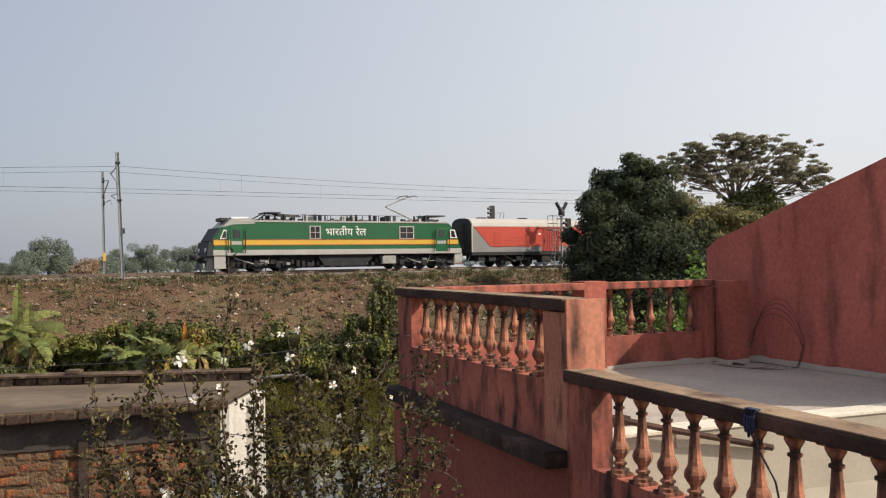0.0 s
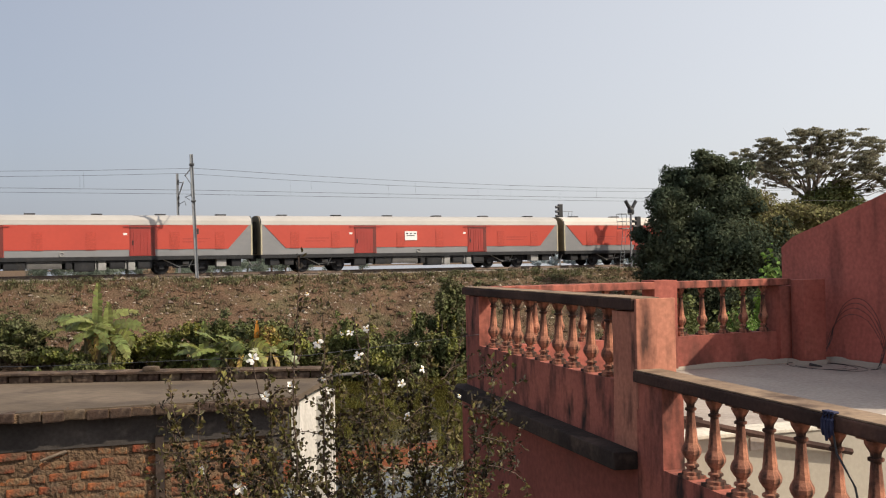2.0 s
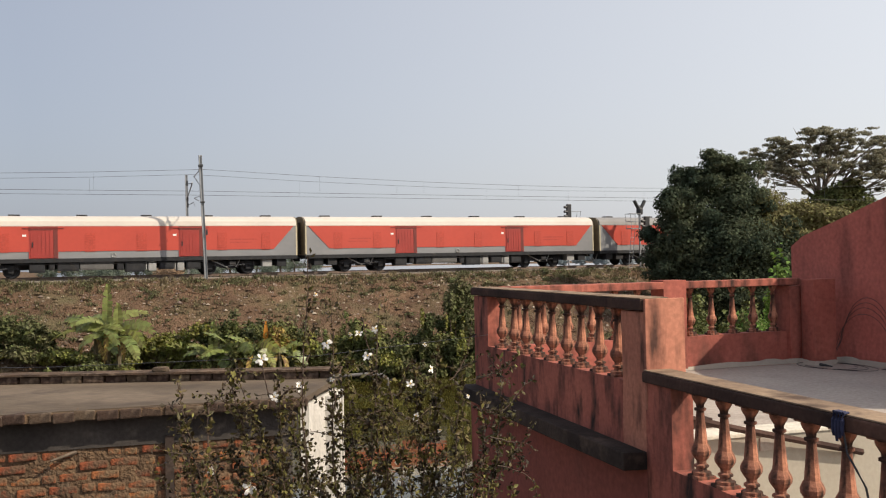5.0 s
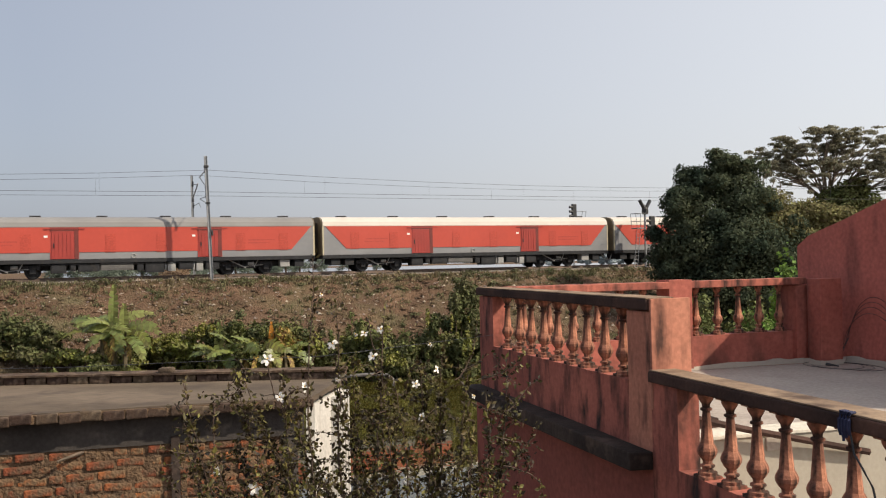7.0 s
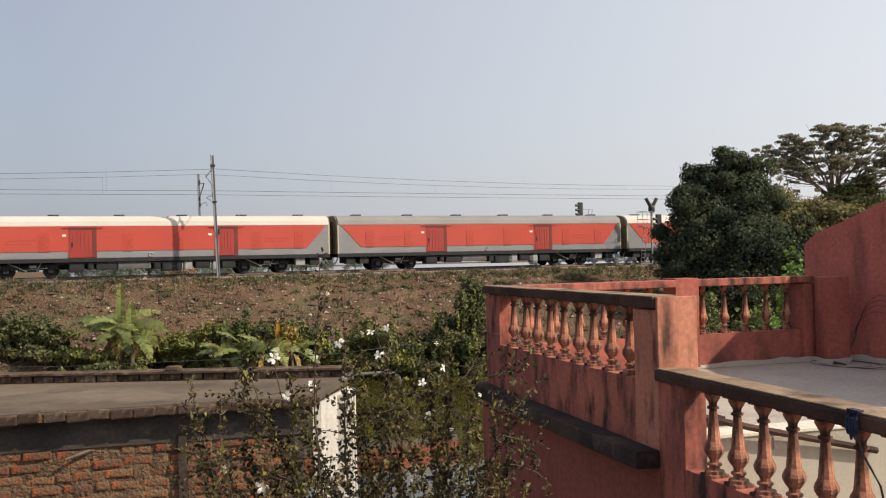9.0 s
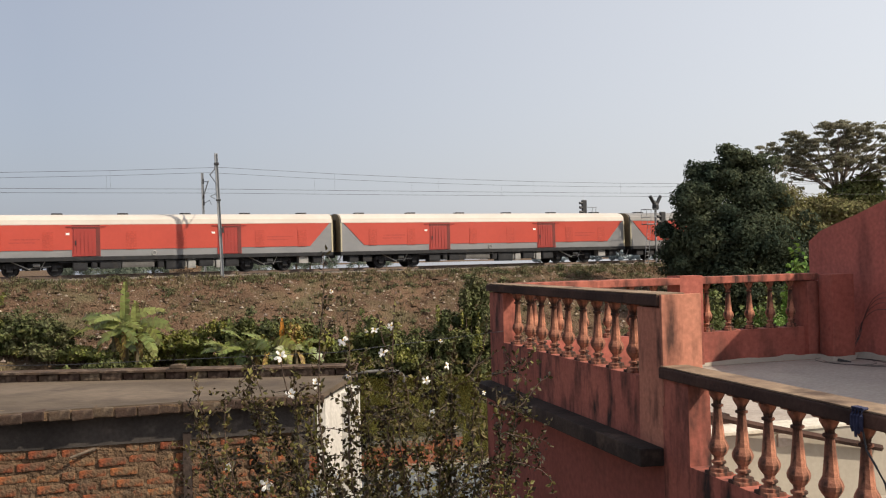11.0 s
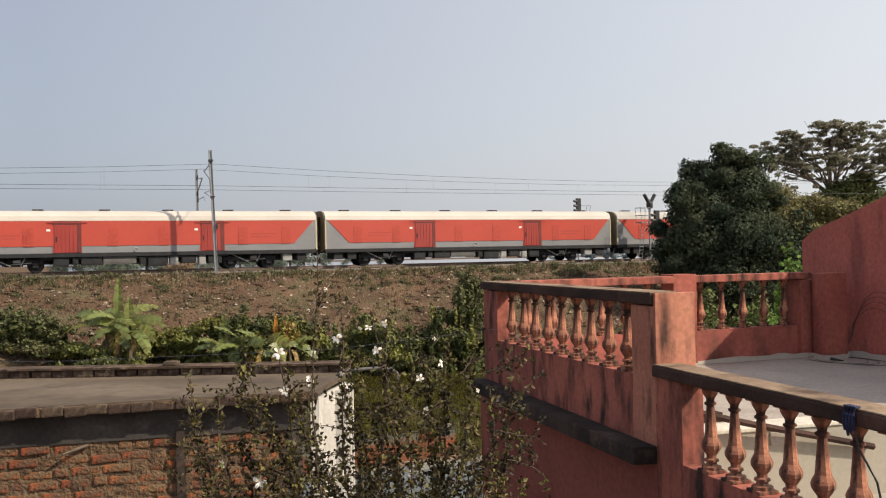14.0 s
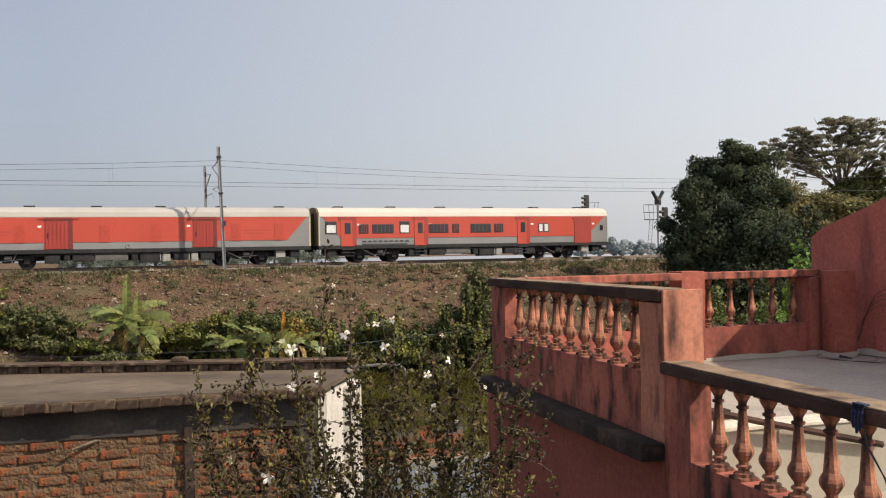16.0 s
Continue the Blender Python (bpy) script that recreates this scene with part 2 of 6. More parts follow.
# tan for the coping tops: wear plus the sunlit tone, both in the colour
COPING_TOP = mat("worn_sunlit_top", (0.30, 0.215, 0.145), (0.20, 0.138, 0.094), 3, 0.95, bump=0.5, fine=10, third=(0.09, 0.06, 0.045), third_at=(0.5, 0.68), third_scale=4, dist=0.006, spec=0.2)
# paler copy of the limewash; the kerb's sunlit brightness is in the colour
WHITE_LIME = mat("sun_brightened_limewash", (0.66, 0.62, 0.53), (0.58, 0.54, 0.45), 2, 0.9, bump=0.3, fine=16, third=(0.42, 0.38, 0.31), third_at=(0.6, 0.8), third_scale=4, dist=0.005)
LEAF_DARK = mat("dark_leaf", (0.05, 0.072, 0.05), (0.115, 0.132, 0.078), 0.45, 0.9, spec=0.08, bump=0, island=0.4, trans=0.4)
LEAF_MID = mat("mid_leaf", (0.098, 0.116, 0.038), (0.15, 0.152, 0.055), 0.4, 0.75, spec=0.25, bump=0, island=0.5, trans=0.2)
LEAF_WEED = mat("weed_leaf", (0.085, 0.095, 0.045), (0.13, 0.125, 0.062), 0.4, 0.8, spec=0.2, bump=0, island=0.5, trans=0.2)
LEAF_BUSH = mat("bush_leaf", (0.072, 0.086, 0.032), (0.118, 0.124, 0.05), 0.4, 0.75, spec=0.25, bump=0, island=0.5, trans=0.2)
LEAF_OLIVE = mat("olive_leaf", (0.17, 0.165, 0.075), (0.24, 0.215, 0.095), 0.4, 0.8, spec=0.2, bump=0, island=0.45, trans=0.4)
LEAF_FRESH = mat("fresh_leaf", (0.105, 0.19, 0.04), (0.16, 0.25, 0.055), 0.8, 0.75, spec=0.25, bump=0, island=0.4, trans=0.3)
LEAF_DRY = mat("dry_leaf", (0.30, 0.20, 0.045), (0.22, 0.15, 0.05), 0.5, 0.7, bump=0, island=0.5, trans=0.2)
LEAF_YELLOW = mat("yellowing_leaf", (0.20, 0.19, 0.035), (0.13, 0.15, 0.03), 0.4, 0.6, bump=0, island=0.5, trans=0.25)
LEAF_BANANA = mat("banana_leaf", (0.125, 0.165, 0.045), (0.225, 0.24, 0.072), 0.7, 0.4, bump=0, island=0.35, trans=0.3)
LEAF_SPEAR = mat("orange_leaf", (0.55, 0.22, 0.02), (0.48, 0.2, 0.03), 1, 0.7, bump=0, trans=0.3)
LEAF_SHRUB = mat("shrub_leaf", (0.022, 0.0185, 0.006), (0.115, 0.092, 0.028), 9, 0.6, spec=0.35, bump=0, island=0.85, trans=0.15)
# leaf grey of the flat-topped tree, lightened to carry some haze as well
LEAF_FLAT = mat("grey_green_leaf", (0.22, 0.21, 0.145), (0.275, 0.26, 0.18), 0.4, 0.8, spec=0.2, bump=0, island=0.4, trans=0.42)
# distance haze is put into the next two leaf colours
LEAF_FAR = mat("haze_greyed_leaf", (0.15, 0.18, 0.14), (0.18, 0.205, 0.165), 0.05, 1.0, spec=0.0, bump=0, island=0.18, grains=(0.95, 1.05), trans=0.3)
LEAF_FARTHER = mat("haze_painted_leaf", (0.30, 0.345, 0.36), (0.34, 0.38, 0.39), 0.05, 0.95, bump=0, island=0.12)
LEAF_RUST = mat("rusty_leaf", (0.26, 0.18, 0.12), (0.22, 0.16, 0.11), 0.1, 1.0, spec=0.0, bump=0, island=0.2)
GRASS = mat("dry_grass", (0.125, 0.125, 0.06), (0.21, 0.165, 0.095), 0.2, 0.9, bump=0, island=0.5, trans=0.2)
PETAL = mat("white_petal", (0.9, 0.88, 0.82), (0.84, 0.81, 0.75), 10, 0.6, bump=0, trans=0.25)
STAMEN = mat("yellow_heart", (0.7, 0.45, 0.08), (0.6, 0.4, 0.08), 10, 0.7, bump=0)
TWIG = mat("twig", (0.10, 0.065, 0.045), (0.06, 0.04, 0.03), 20, 0.9, bump=0.3)
BANANA_STEM = mat("banana_stem", (0.14, 0.115, 0.06), (0.085, 0.065, 0.04), 3, 0.8, bump=0.3, stretch=(2, 2, 0.3))
PIPE = mat("grey_pipe", (0.15, 0.14, 0.13), (0.11, 0.105, 0.10), 4, 0.6, bump=0.1)
BLUE_CLOTH = mat("blue_cloth", (0.035, 0.04, 0.09), (0.02, 0.024, 0.06), 25, 0.95, bump=0.4)
WOOD = mat("old_wood", (0.16, 0.12, 0.09), (0.09, 0.07, 0.05), 8, 0.9, bump=0.5, stretch=(0.3, 3, 3))
BLACK = mat("black_paint", (0.02, 0.02, 0.022), (0.014, 0.014, 0.016), 2, 0.5, bump=0.05)


def water_mat(name, col, scale, bump):
    m = mat(name, col, tuple(c * 0.8 for c in col), 0.3, 0.025, bump=0)
    nt = m.node_tree
    b = nt.nodes["Principled BSDF"]
    tc = nt.nodes.new("ShaderNodeTexCoord")
    n = nt.nodes.new("ShaderNodeTexNoise")
    n.inputs["Scale"].default_value, n.inputs["Detail"].default_value = scale, 3
    nt.links.new(tc.outputs["Object"], n.inputs["Vector"])
    bp = nt.nodes.new("ShaderNodeBump")
    bp.inputs["Strength"].default_value, bp.inputs["Distance"].default_value = bump, 0.05
    b.inputs["IOR"].default_value = 1.6
    nt.links.new(n.outputs["Fac"], bp.inputs["Height"])
    nt.links.new(bp.outputs["Normal"], b.inputs["Normal"])
    return m


POND = water_mat("pond_water", (0.055, 0.048, 0.012), 2.2, 0.05)
LAKE = water_mat("lake_water", (0.3, 0.32, 0.33), 0.4, 0.1)


# ---------- mesh helpers ----------
def part(name, bm, material, parent=None, label=""):
    me = bpy.data.meshes.new(name)
    if isinstance(bm, bmesh.types.BMesh):
        bm.to_mesh(me)
        bm.free()
    else:
        me.from_pydata(*bm)
    for mt in (material if isinstance(material, (list, tuple)) else [material]):
        me.materials.append(mt)
    ob = new(name, me)
    if parent:
        ob.parent = parent
    if label:
        ob["label"] = label
    return ob


def shared(name, me, parent, m):
    ob = new(name, me)
    ob.parent = parent
    ob.matrix_basis = m
    return ob


def smooth(ob):
    for p in ob.data.polygons:
        p.use_smooth = True
    return ob


def thing(name, label, category, m=None, group="", kind=""):
    ob = new(name)
    ob.empty_display_size = 0.2
    if m:
        ob.matrix_basis = m
    return tagged(ob, label, category, group, kind)


def box(x0, x1, y0, y1, z0, z1, bevel=0.0, bm=None):
    bm = bm or bmesh.new()
    r = bmesh.ops.create_cube(bm, size=1, matrix=Matrix.Translation(((x0 + x1) / 2, (y0 + y1) / 2, (z0 + z1) / 2)) @ Matrix.Diagonal((abs(x1 - x0), abs(y1 - y0), abs(z1 - z0), 1)))
    if bevel:
        es = {e for v in r["verts"] for e in v.link_edges}
        bmesh.ops.bevel(bm, geom=list(es), offset=bevel, segments=2, affect="EDGES", profile=0.6)
    return bm


def prism(pts, z0, z1, bm=None, axis="z"):
    """An extruded polygon. axis z: pts are (x, y); axis y: pts are (x, z), extruded from y=z0 to y=z1."""
    bm = bm or bmesh.new()
    mk = (lambda p, h: (p[0], p[1], h)) if axis == "z" else (lambda p, h: (p[0], h, p[1])) if axis == "y" else (lambda p, h: (h, p[0], p[1]))
    a = [bm.verts.new(mk(p, z0)) for p in pts]
    b = [bm.verts.new(mk(p, z1)) for p in pts]
    n = len(pts)
    fs = [bm.faces.new(a), bm.faces.new(b)] + [bm.faces.new((a[i], a[(i + 1) % n], b[(i + 1) % n], b[i])) for i in range(n)]
    bmesh.ops.recalc_face_normals(bm, faces=fs)
    return bm


def tube(points, radii, sides=6, bm=None):
    """A tube along points with a radius at each."""
    bm = bm or bmesh.new()
    if isinstance(radii, (int, float)):
        radii = [radii] * len(points)
    pts = [Vector(p) for p in points]
    rings = []
    for i, p in enumerate(pts):
        d = (pts[min(i + 1, len(pts) - 1)] - pts[max(i - 1, 0)]).normalized()
        a = d.cross(Vector((0, 0, 1)) if abs(d.z) < 0.9 else Vector((1, 0, 0))).normalized()
        c = d.cross(a)
        rings.append([bm.verts.new(p + (a * math.cos(k * 2 * math.pi / sides) + c * math.sin(k * 2 * math.pi / sides)) * radii[i]) for k in range(sides)])
    for r0, r1 in zip(rings, rings[1:]):
        for k in range(sides):
            bm.faces.new((r0[k], r0[(k + 1) % sides], r1[(k + 1) % sides], r1[k]))
    bm.faces.new(rings[0][::-1])
    bm.faces.new(rings[-1])
    return bm


def cyl(p, axis, r, h, sides=20, bm=None):
    """A cylinder centred at p along axis 'x', 'y' or 'z'."""
    d = {"x": Vector((1, 0, 0)), "y": Vector((0, 1, 0)), "z": Vector((0, 0, 1))}[axis]
    return tube([Vector(p) - d * h / 2, Vector(p) + d * h / 2], r, sides, bm)


def lathe(profile, sides=12, bm=None, at=(0, 0, 0)):
    bm = bm or bmesh.new()
    rings = [[bm.verts.new((at[0] + r * math.cos(k * 2 * math.pi / sides), at[1] + r * math.sin(k * 2 * math.pi / sides), at[2] + z)) for k in range(sides)] for r, z in profile]
    for a, b in zip(rings, rings[1:]):
        for k in range(sides):
            bm.faces.new((a[k], a[(k + 1) % sides], b[(k + 1) % sides], b[k]))
    bm.faces.new(rings[0][::-1])
    bm.faces.new(rings[-1])
    return bm


def leaves(blobs, count, size, rng, shell=0.55, droop=0.25, aspect=0.55, up=0.3):
    """Leaf quads (two triangles folded) in blobs (x, y, z, rx, ry, rz); returns vertices, edges, faces."""
    vol = np.array([b[3] * b[4] * b[5] for b in blobs]) ** (2 / 3)
    which = rng.choice(len(blobs), count, p=vol / vol.sum())
    bl = np.array(blobs)[which]
    d = rng.normal(size=(count, 3))
    d /= np.linalg.norm(d, axis=1)[:, None]
    rad = shell + (1 - shell) * rng.random(count) ** 0.6
    rad *= 1 + rng.normal(0, 0.09, count)
    c = bl[:, :3] + d * rad[:, None] * bl[:, 3:]
    nrm = d + rng.normal(0, 0.55, (count, 3)) + np.array([0, 0, up])
    nrm /= np.linalg.norm(nrm, axis=1)[:, None]
    a = np.cross(nrm, rng.normal(size=(count, 3)))
    a /= np.linalg.norm(a, axis=1)[:, None]
    a[:, 2] -= droop
    a /= np.linalg.norm(a, axis=1)[:, None]
    b = np.cross(nrm, a)
    s = size * (0.6 + 0.8 * rng.random(count))[:, None]
    v = np.stack([c - a * s, c - b * s * aspect + nrm * s * 0.15, c + a * s, c + b * s * aspect + nrm * s * 0.15], 1).reshape(-1, 3)
    f = np.arange(count * 4).reshape(-1, 4)
    return v.tolist(), [], f.tolist()


# ---------- ground ----------
def track_point(s, d=0.0, z=0.0):
    """A place s metres along the railway and d metres from the train's near side towards the pond."""
    p = T_ORG + T_DIR * s + T_OUT * d
    return Vector((p.x, p.y, z))


PROFILE_D = [-3000, -60, -22, -13, -10.5, -9.6, 2.0, 2.7, 12.6, 14.2, 16.5]
PROFILE_Z = [2.6, 2.6, 2.9, 4.6, 5.15, 5.25, 5.25, 5.12, 0.35, -0.15, -0.9]


def ground_height(x, y):
    p = Vector((x, y, 0)) - T_ORG
    s, d = p.dot(T_DIR), p.dot(T_OUT)
    if d < 16.5:
        z = float(np.interp(d, PROFILE_D, PROFILE_Z))
        if 2.2 < d:
            z += 0.35 * noise.noise((x * 0.22, y * 0.22, 0)) * min(1, (d - 2.2) / 2) + 0.2 * noise.noise((x * 0.9, y * 0.9, 3)) + 0.12 * noise.noise((x * 2.1, y * 2.1, 7))
        elif d < -10:
            z += 0.2 * noise.noise((x * 0.05, y * 0.05, 0))
    else:
        near = float(np.interp(y, [10.5, 13.0], [0.8, -0.9]))
        shore = float(np.interp(y, [22, 32], [3.3, 9]))
        side = float(np.interp(x, [shore, shore + 3], [-0.9, 0.8]))
        z = max(near, side, -0.9)
        if z > 0.5:
            z += 0.06 * noise.noise((x * 0.6, y * 0.6, 0))
    return z


def build_ground():
    ss = [-3000, -1600, -900, -500, -300, -200, -140, -100, -80, -70] + list(np.arange(-60, 45, 0.5)) + [47, 52, 60, 70, 90, 120, 170, 260, 500, 900, 1600, 3000]
    ds = [-3000, -1600, -900, -500, -300, -180, -110, -60, -40, -30, -22, -18, -15, -13, -11.5, -10.5, -9.6, -6, -3, 0, 1.2, 2.0] + list(np.arange(2.4, 17.2, 0.3)) + list(np.arange(18, 62, 1.6)) + [70, 90, 140, 250]
    verts = []
    for d in ds:
        for s in ss:
            p = track_point(s, d)
            verts.append((p.x, p.y, ground_height(p.x, p.y)))
    n = len(ss)
    faces = [(j * n + i, j * n + i + 1, (j + 1) * n + i + 1, (j + 1) * n + i) for j in range(len(ds) - 1) for i in range(n - 1)]
    me = bpy.data.meshes.new("ground")
    me.from_pydata(verts, [], [f[::-1] for f in faces])
    me.materials.append(SOIL)
    ob = smooth(new("ground", me))
    tagged(ob, "brown dry earth bank sloping to the pond, with far plain", "ground", kind="structure")


build_ground()

bm = bmesh.new()
vs = [bm.verts.new(p) for p in ((-60, 10, 0), (14, 10, 0), (14, 80, 0), (-60, 80, 0))]
bm.faces.new(vs)
tagged(part("water", bm, POND), "still greenish brown pond water below the bank", "water", kind="structure")
bm = bmesh.new()
a, b = track_point(-28, -24), track_point(420, -24)
c, d = track_point(420, -900), track_point(-28, -900)
bm.faces.new([bm.verts.new((p.x, p.y, 3.1)) for p in (a, b, c, d)])
tagged(part("lake", bm, LAKE), "pale flat water beyond the railway under haze", "water", kind="structure")


def build_tracks():
    # ballast beds, one for each track
    for y in (-1.62, -6.6):
        bmb = bmesh.new()
        ss = list(np.arange(-70, 60, 0.7))
        ss = [-420, -250, -150, -100] + ss + [80, 120, 200, 420]
        rows = []
        for s in ss:
            row = []
            for d, z in ((y + 2.5, 5.06), (y + 2.1, 5.2), (y + 1.6, 5.34), (y, 5.35), (y - 1.6, 5.34), (y - 2.4, 5.06)):
                p = track_point(s, d)
                row.append(bmb.verts.new((p.x, p.y, z + 0.05 * noise.noise((s * 3, d * 5, 0)))))
            rows.append(row)
        for r0, r1 in zip(rows, rows[1:]):
            for i in range(5):
                bmb.faces.new((r0[i], r1[i], r1[i + 1], r0[i + 1]))
        tagged(part("ballast", bmb, BALLAST), "grey brown crushed stone ballast under the railway track", "ballast", kind="structure")
        tr = thing("railway_track", "rusty steel rails on concrete sleepers over ballast", "railway track", pose(T_ORG.x, T_ORG.y, 0, 0, 0, math.degrees(ALPHA)), "parallel railway tracks", "structure")
        for g in (-0.838, 0.838):
            part("rail", prism([(-y + g - 0.075, 5.37), (-y + g + 0.075, 5.37), (-y + g + 0.036, RAIL_Z), (-y + g - 0.036, RAIL_Z)], -420, 420, axis="x"), STEEL, tr)
        me = bpy.data.meshes.new("sleeper")
        bs = box(-0.125, 0.125, -1.37, 1.37, -0.1, 0.1, 0.02)
        bs.to_mesh(me)
        bs.free()
        me.materials.append(DARK_CONC)
        for i in range(150):
            shared("sleeper", me, tr, pose(-60 + i * 0.65, -y, 5.29))


build_tracks()


# ---------- train ----------
def bogie(parent, x, wheelbase=2.56, axles=2, side=0.72, wheel_r=0.457, frame_mat=BOGIE):
    """A bogie centred at x; its wheels, side frame, springs and bright links."""
    bg_ = part("bogie", prism([(x - wheelbase / 2 - 0.55, 0.62), (x - wheelbase / 2 - 0.4, 0.82), (x - 0.7, 0.82), (x - 0.45, 0.6), (x + 0.45, 0.6), (x + 0.7, 0.82), (x + wheelbase / 2 + 0.4, 0.82),
                               (x + wheelbase / 2 + 0.55, 0.62), (x + wheelbase / 2 + 0.3, 0.55), (x + 0.6, 0.5), (x + 0.4, 0.38), (x - 0.4, 0.38), (x - 0.6, 0.5), (x - wheelbase / 2 - 0.3, 0.55)], 0.45, 0.6, axis="y"), frame_mat, parent)
    b2 = box(x - wheelbase / 2 - 0.3, x + wheelbase / 2 + 0.3, 2.62, 2.8, 0.5, 0.8)
    box(x - 0.3, x + 0.3, 0.6, 2.64, 0.45, 0.85, bm=b2)
    part("bolster", b2, frame_mat, bg_)
    for k in range(axles):
        wx = x - wheelbase / 2 + k * wheelbase / (axles - 1)
        w = lathe([(0.09, -0.1), (0.16, -0.09), (0.2, -0.03), (0.36, -0.03), (0.38, -0.07), (wheel_r, -0.07), (wheel_r, 0.05), (wheel_r + 0.03, 0.06), (wheel_r + 0.03, 0.09)], 20)
        bmesh.ops.transform(w, matrix=pose(wx, side, wheel_r, -90), verts=w.verts)
        w2 = bmesh.new()
        lathe([(wheel_r + 0.03, 0), (wheel_r, 0.03), (wheel_r, 0.13), (0.1, 0.13)], 20, w2)
        bmesh.ops.transform(w2, matrix=pose(wx, 2.4, wheel_r, -90), verts=w2.verts)
        wo_ = part("wheel", w, BOGIE, bg_)
        part("far_wheel", w2, BOGIE, bg_)
        part("axle_box", box(wx - 0.17, wx + 0.17, 0.42, 0.64, wheel_r - 0.15, wheel_r + 0.2, 0.03), frame_mat, bg_)
        for dx in (-0.33, 0.33):
            part("spring", lathe([(0.1, 0), (0.12, 0.05), (0.09, 0.1), (0.12, 0.15), (0.09, 0.2), (0.12, 0.25), (0.1, 0.3)], 8, at=(wx + dx, 0.52, 0.52)), DARK_STEEL, bg_)
    for dx in (-0.55, 0.0, 0.55):
        part("hanger", box(x + dx - 0.05, x + dx + 0.05, 0.4, 0.5, 0.4, 1.0, 0.01), frame_mat, bg_)
    part("brake_cylinder", cyl((x + 0.25, 0.45, 0.72), "x", 0.11, 0.4, 10), UNDER_GREY, bg_)
    part("damper", tube([(x + 0.75, 0.4, 0.98), (x + 0.45, 0.4, 0.45)], 0.035), UNDER_GREY, bg_, "pale grey damper strut")
    part("damper", tube([(x - wheelbase / 2 + 0.1, 0.4, 0.95), (x - 0.1, 0.4, 0.42)], 0.04), UNDER_GREY, bg_, "pale grey damper strut")
    part("brake_rod", tube([(x - 0.3, 0.41, 0.5), (x + wheelbase / 2 - 0.2, 0.41, 0.62)], 0.022), UNDER_GREY, bg_, "pale grey rod")
    return bg_


def roof_section(top, eave, n=10):
    """Cross section (y, z) of a coach roof from the near eave over to the far eave."""
    rows = []
    for i in range(n + 1):
        c, h = math.cos(math.pi * i / n), math.sin(math.pi * i / n)
        rows.append((1.62 - 1.62 * math.copysign(abs(c) ** 0.8, c), eave + (top - eave) * abs(h) ** 0.75))
    return rows


def coach_shell(parent, roof_mat, end_mat=None, length=23.54, eave=3.22, top=3.9, sole=1.17):
    body = part("body", box(0.06, length - 0.06, 0.02, 3.22, sole, eave + 0.02, 0.04), TRAIN_GREY, parent, "grey painted steel body")
    rs = roof_section(top, eave)
    part("roof", prism(rs, 0.1, length - 0.1, axis="x"), roof_mat, parent)
    part("gutter", box(0.1, length - 0.1, -0.015, 0.03, eave - 0.03, eave + 0.03), roof_mat, parent)
    part("sole_bar", box(0.05, length - 0.05, -0.005, 3.245, sole - 0.24, sole + 0.01, 0.02), BOGIE, parent, "dark steel sole bar")
    for x, s in ((0.06, -1), (length - 0.06, 1)):
        end = part("end_wall", prism([(0.08, sole), (3.16, sole), (3.16, eave)] + [(0.1 + 3.04 * (yy / 3.24), zz) for yy, zz in rs[::-1]] + [(0.08, eave)], min(x, x + s * 0.05), max(x, x + s * 0.05), axis="x"), end_mat or GANGWAY, parent)
        part("edge_band", prism([(0.0, sole), (0.05, sole), (0.05, eave - 0.02), (0.0, eave - 0.02)], x - 0.09 if s > 0 else x, x if s > 0 else x + 0.09, axis="x"), YELLOW, parent, "pale yellow painted edge")
        part("gangway", box(min(x, x + s * 0.26), max(x, x + s * 0.26), 1.05, 2.2, sole + 0.1, eave + 0.25, 0.06), RUBBER, end)
        part("coupler", box(min(x, x + s * 0.3), max(x, x + s * 0.3), 1.45, 1.8, 0.75, 1.05, 0.05), BOGIE, end)
        hose = tube([(x - s * 0.2, 0.7, 0.9), (x, 0.6, 0.55), (x + s * 0.15, 0.6, 0.42), (x + s * 0.3, 0.6, 0.6)], 0.045)
        part("brake_hose", hose, UNDER_GREY, end)
    for i in range(6):
        x = 1.9 + i * 3.95
        part("roof_vent", box(x - 0.33, x + 0.33, 1.3, 1.9, top - 0.06, top + 0.09, 0.02), DARK_STEEL, parent)
    return body


def side_panel(x0, x1, z0, z1, slope0, slope1, y0=-0.006, y1=0.024):
    return prism([(x0, z1), (x0 + slope0, z0), (x1 - slope1, z0), (x1, z1)], y0, y1, axis="y")


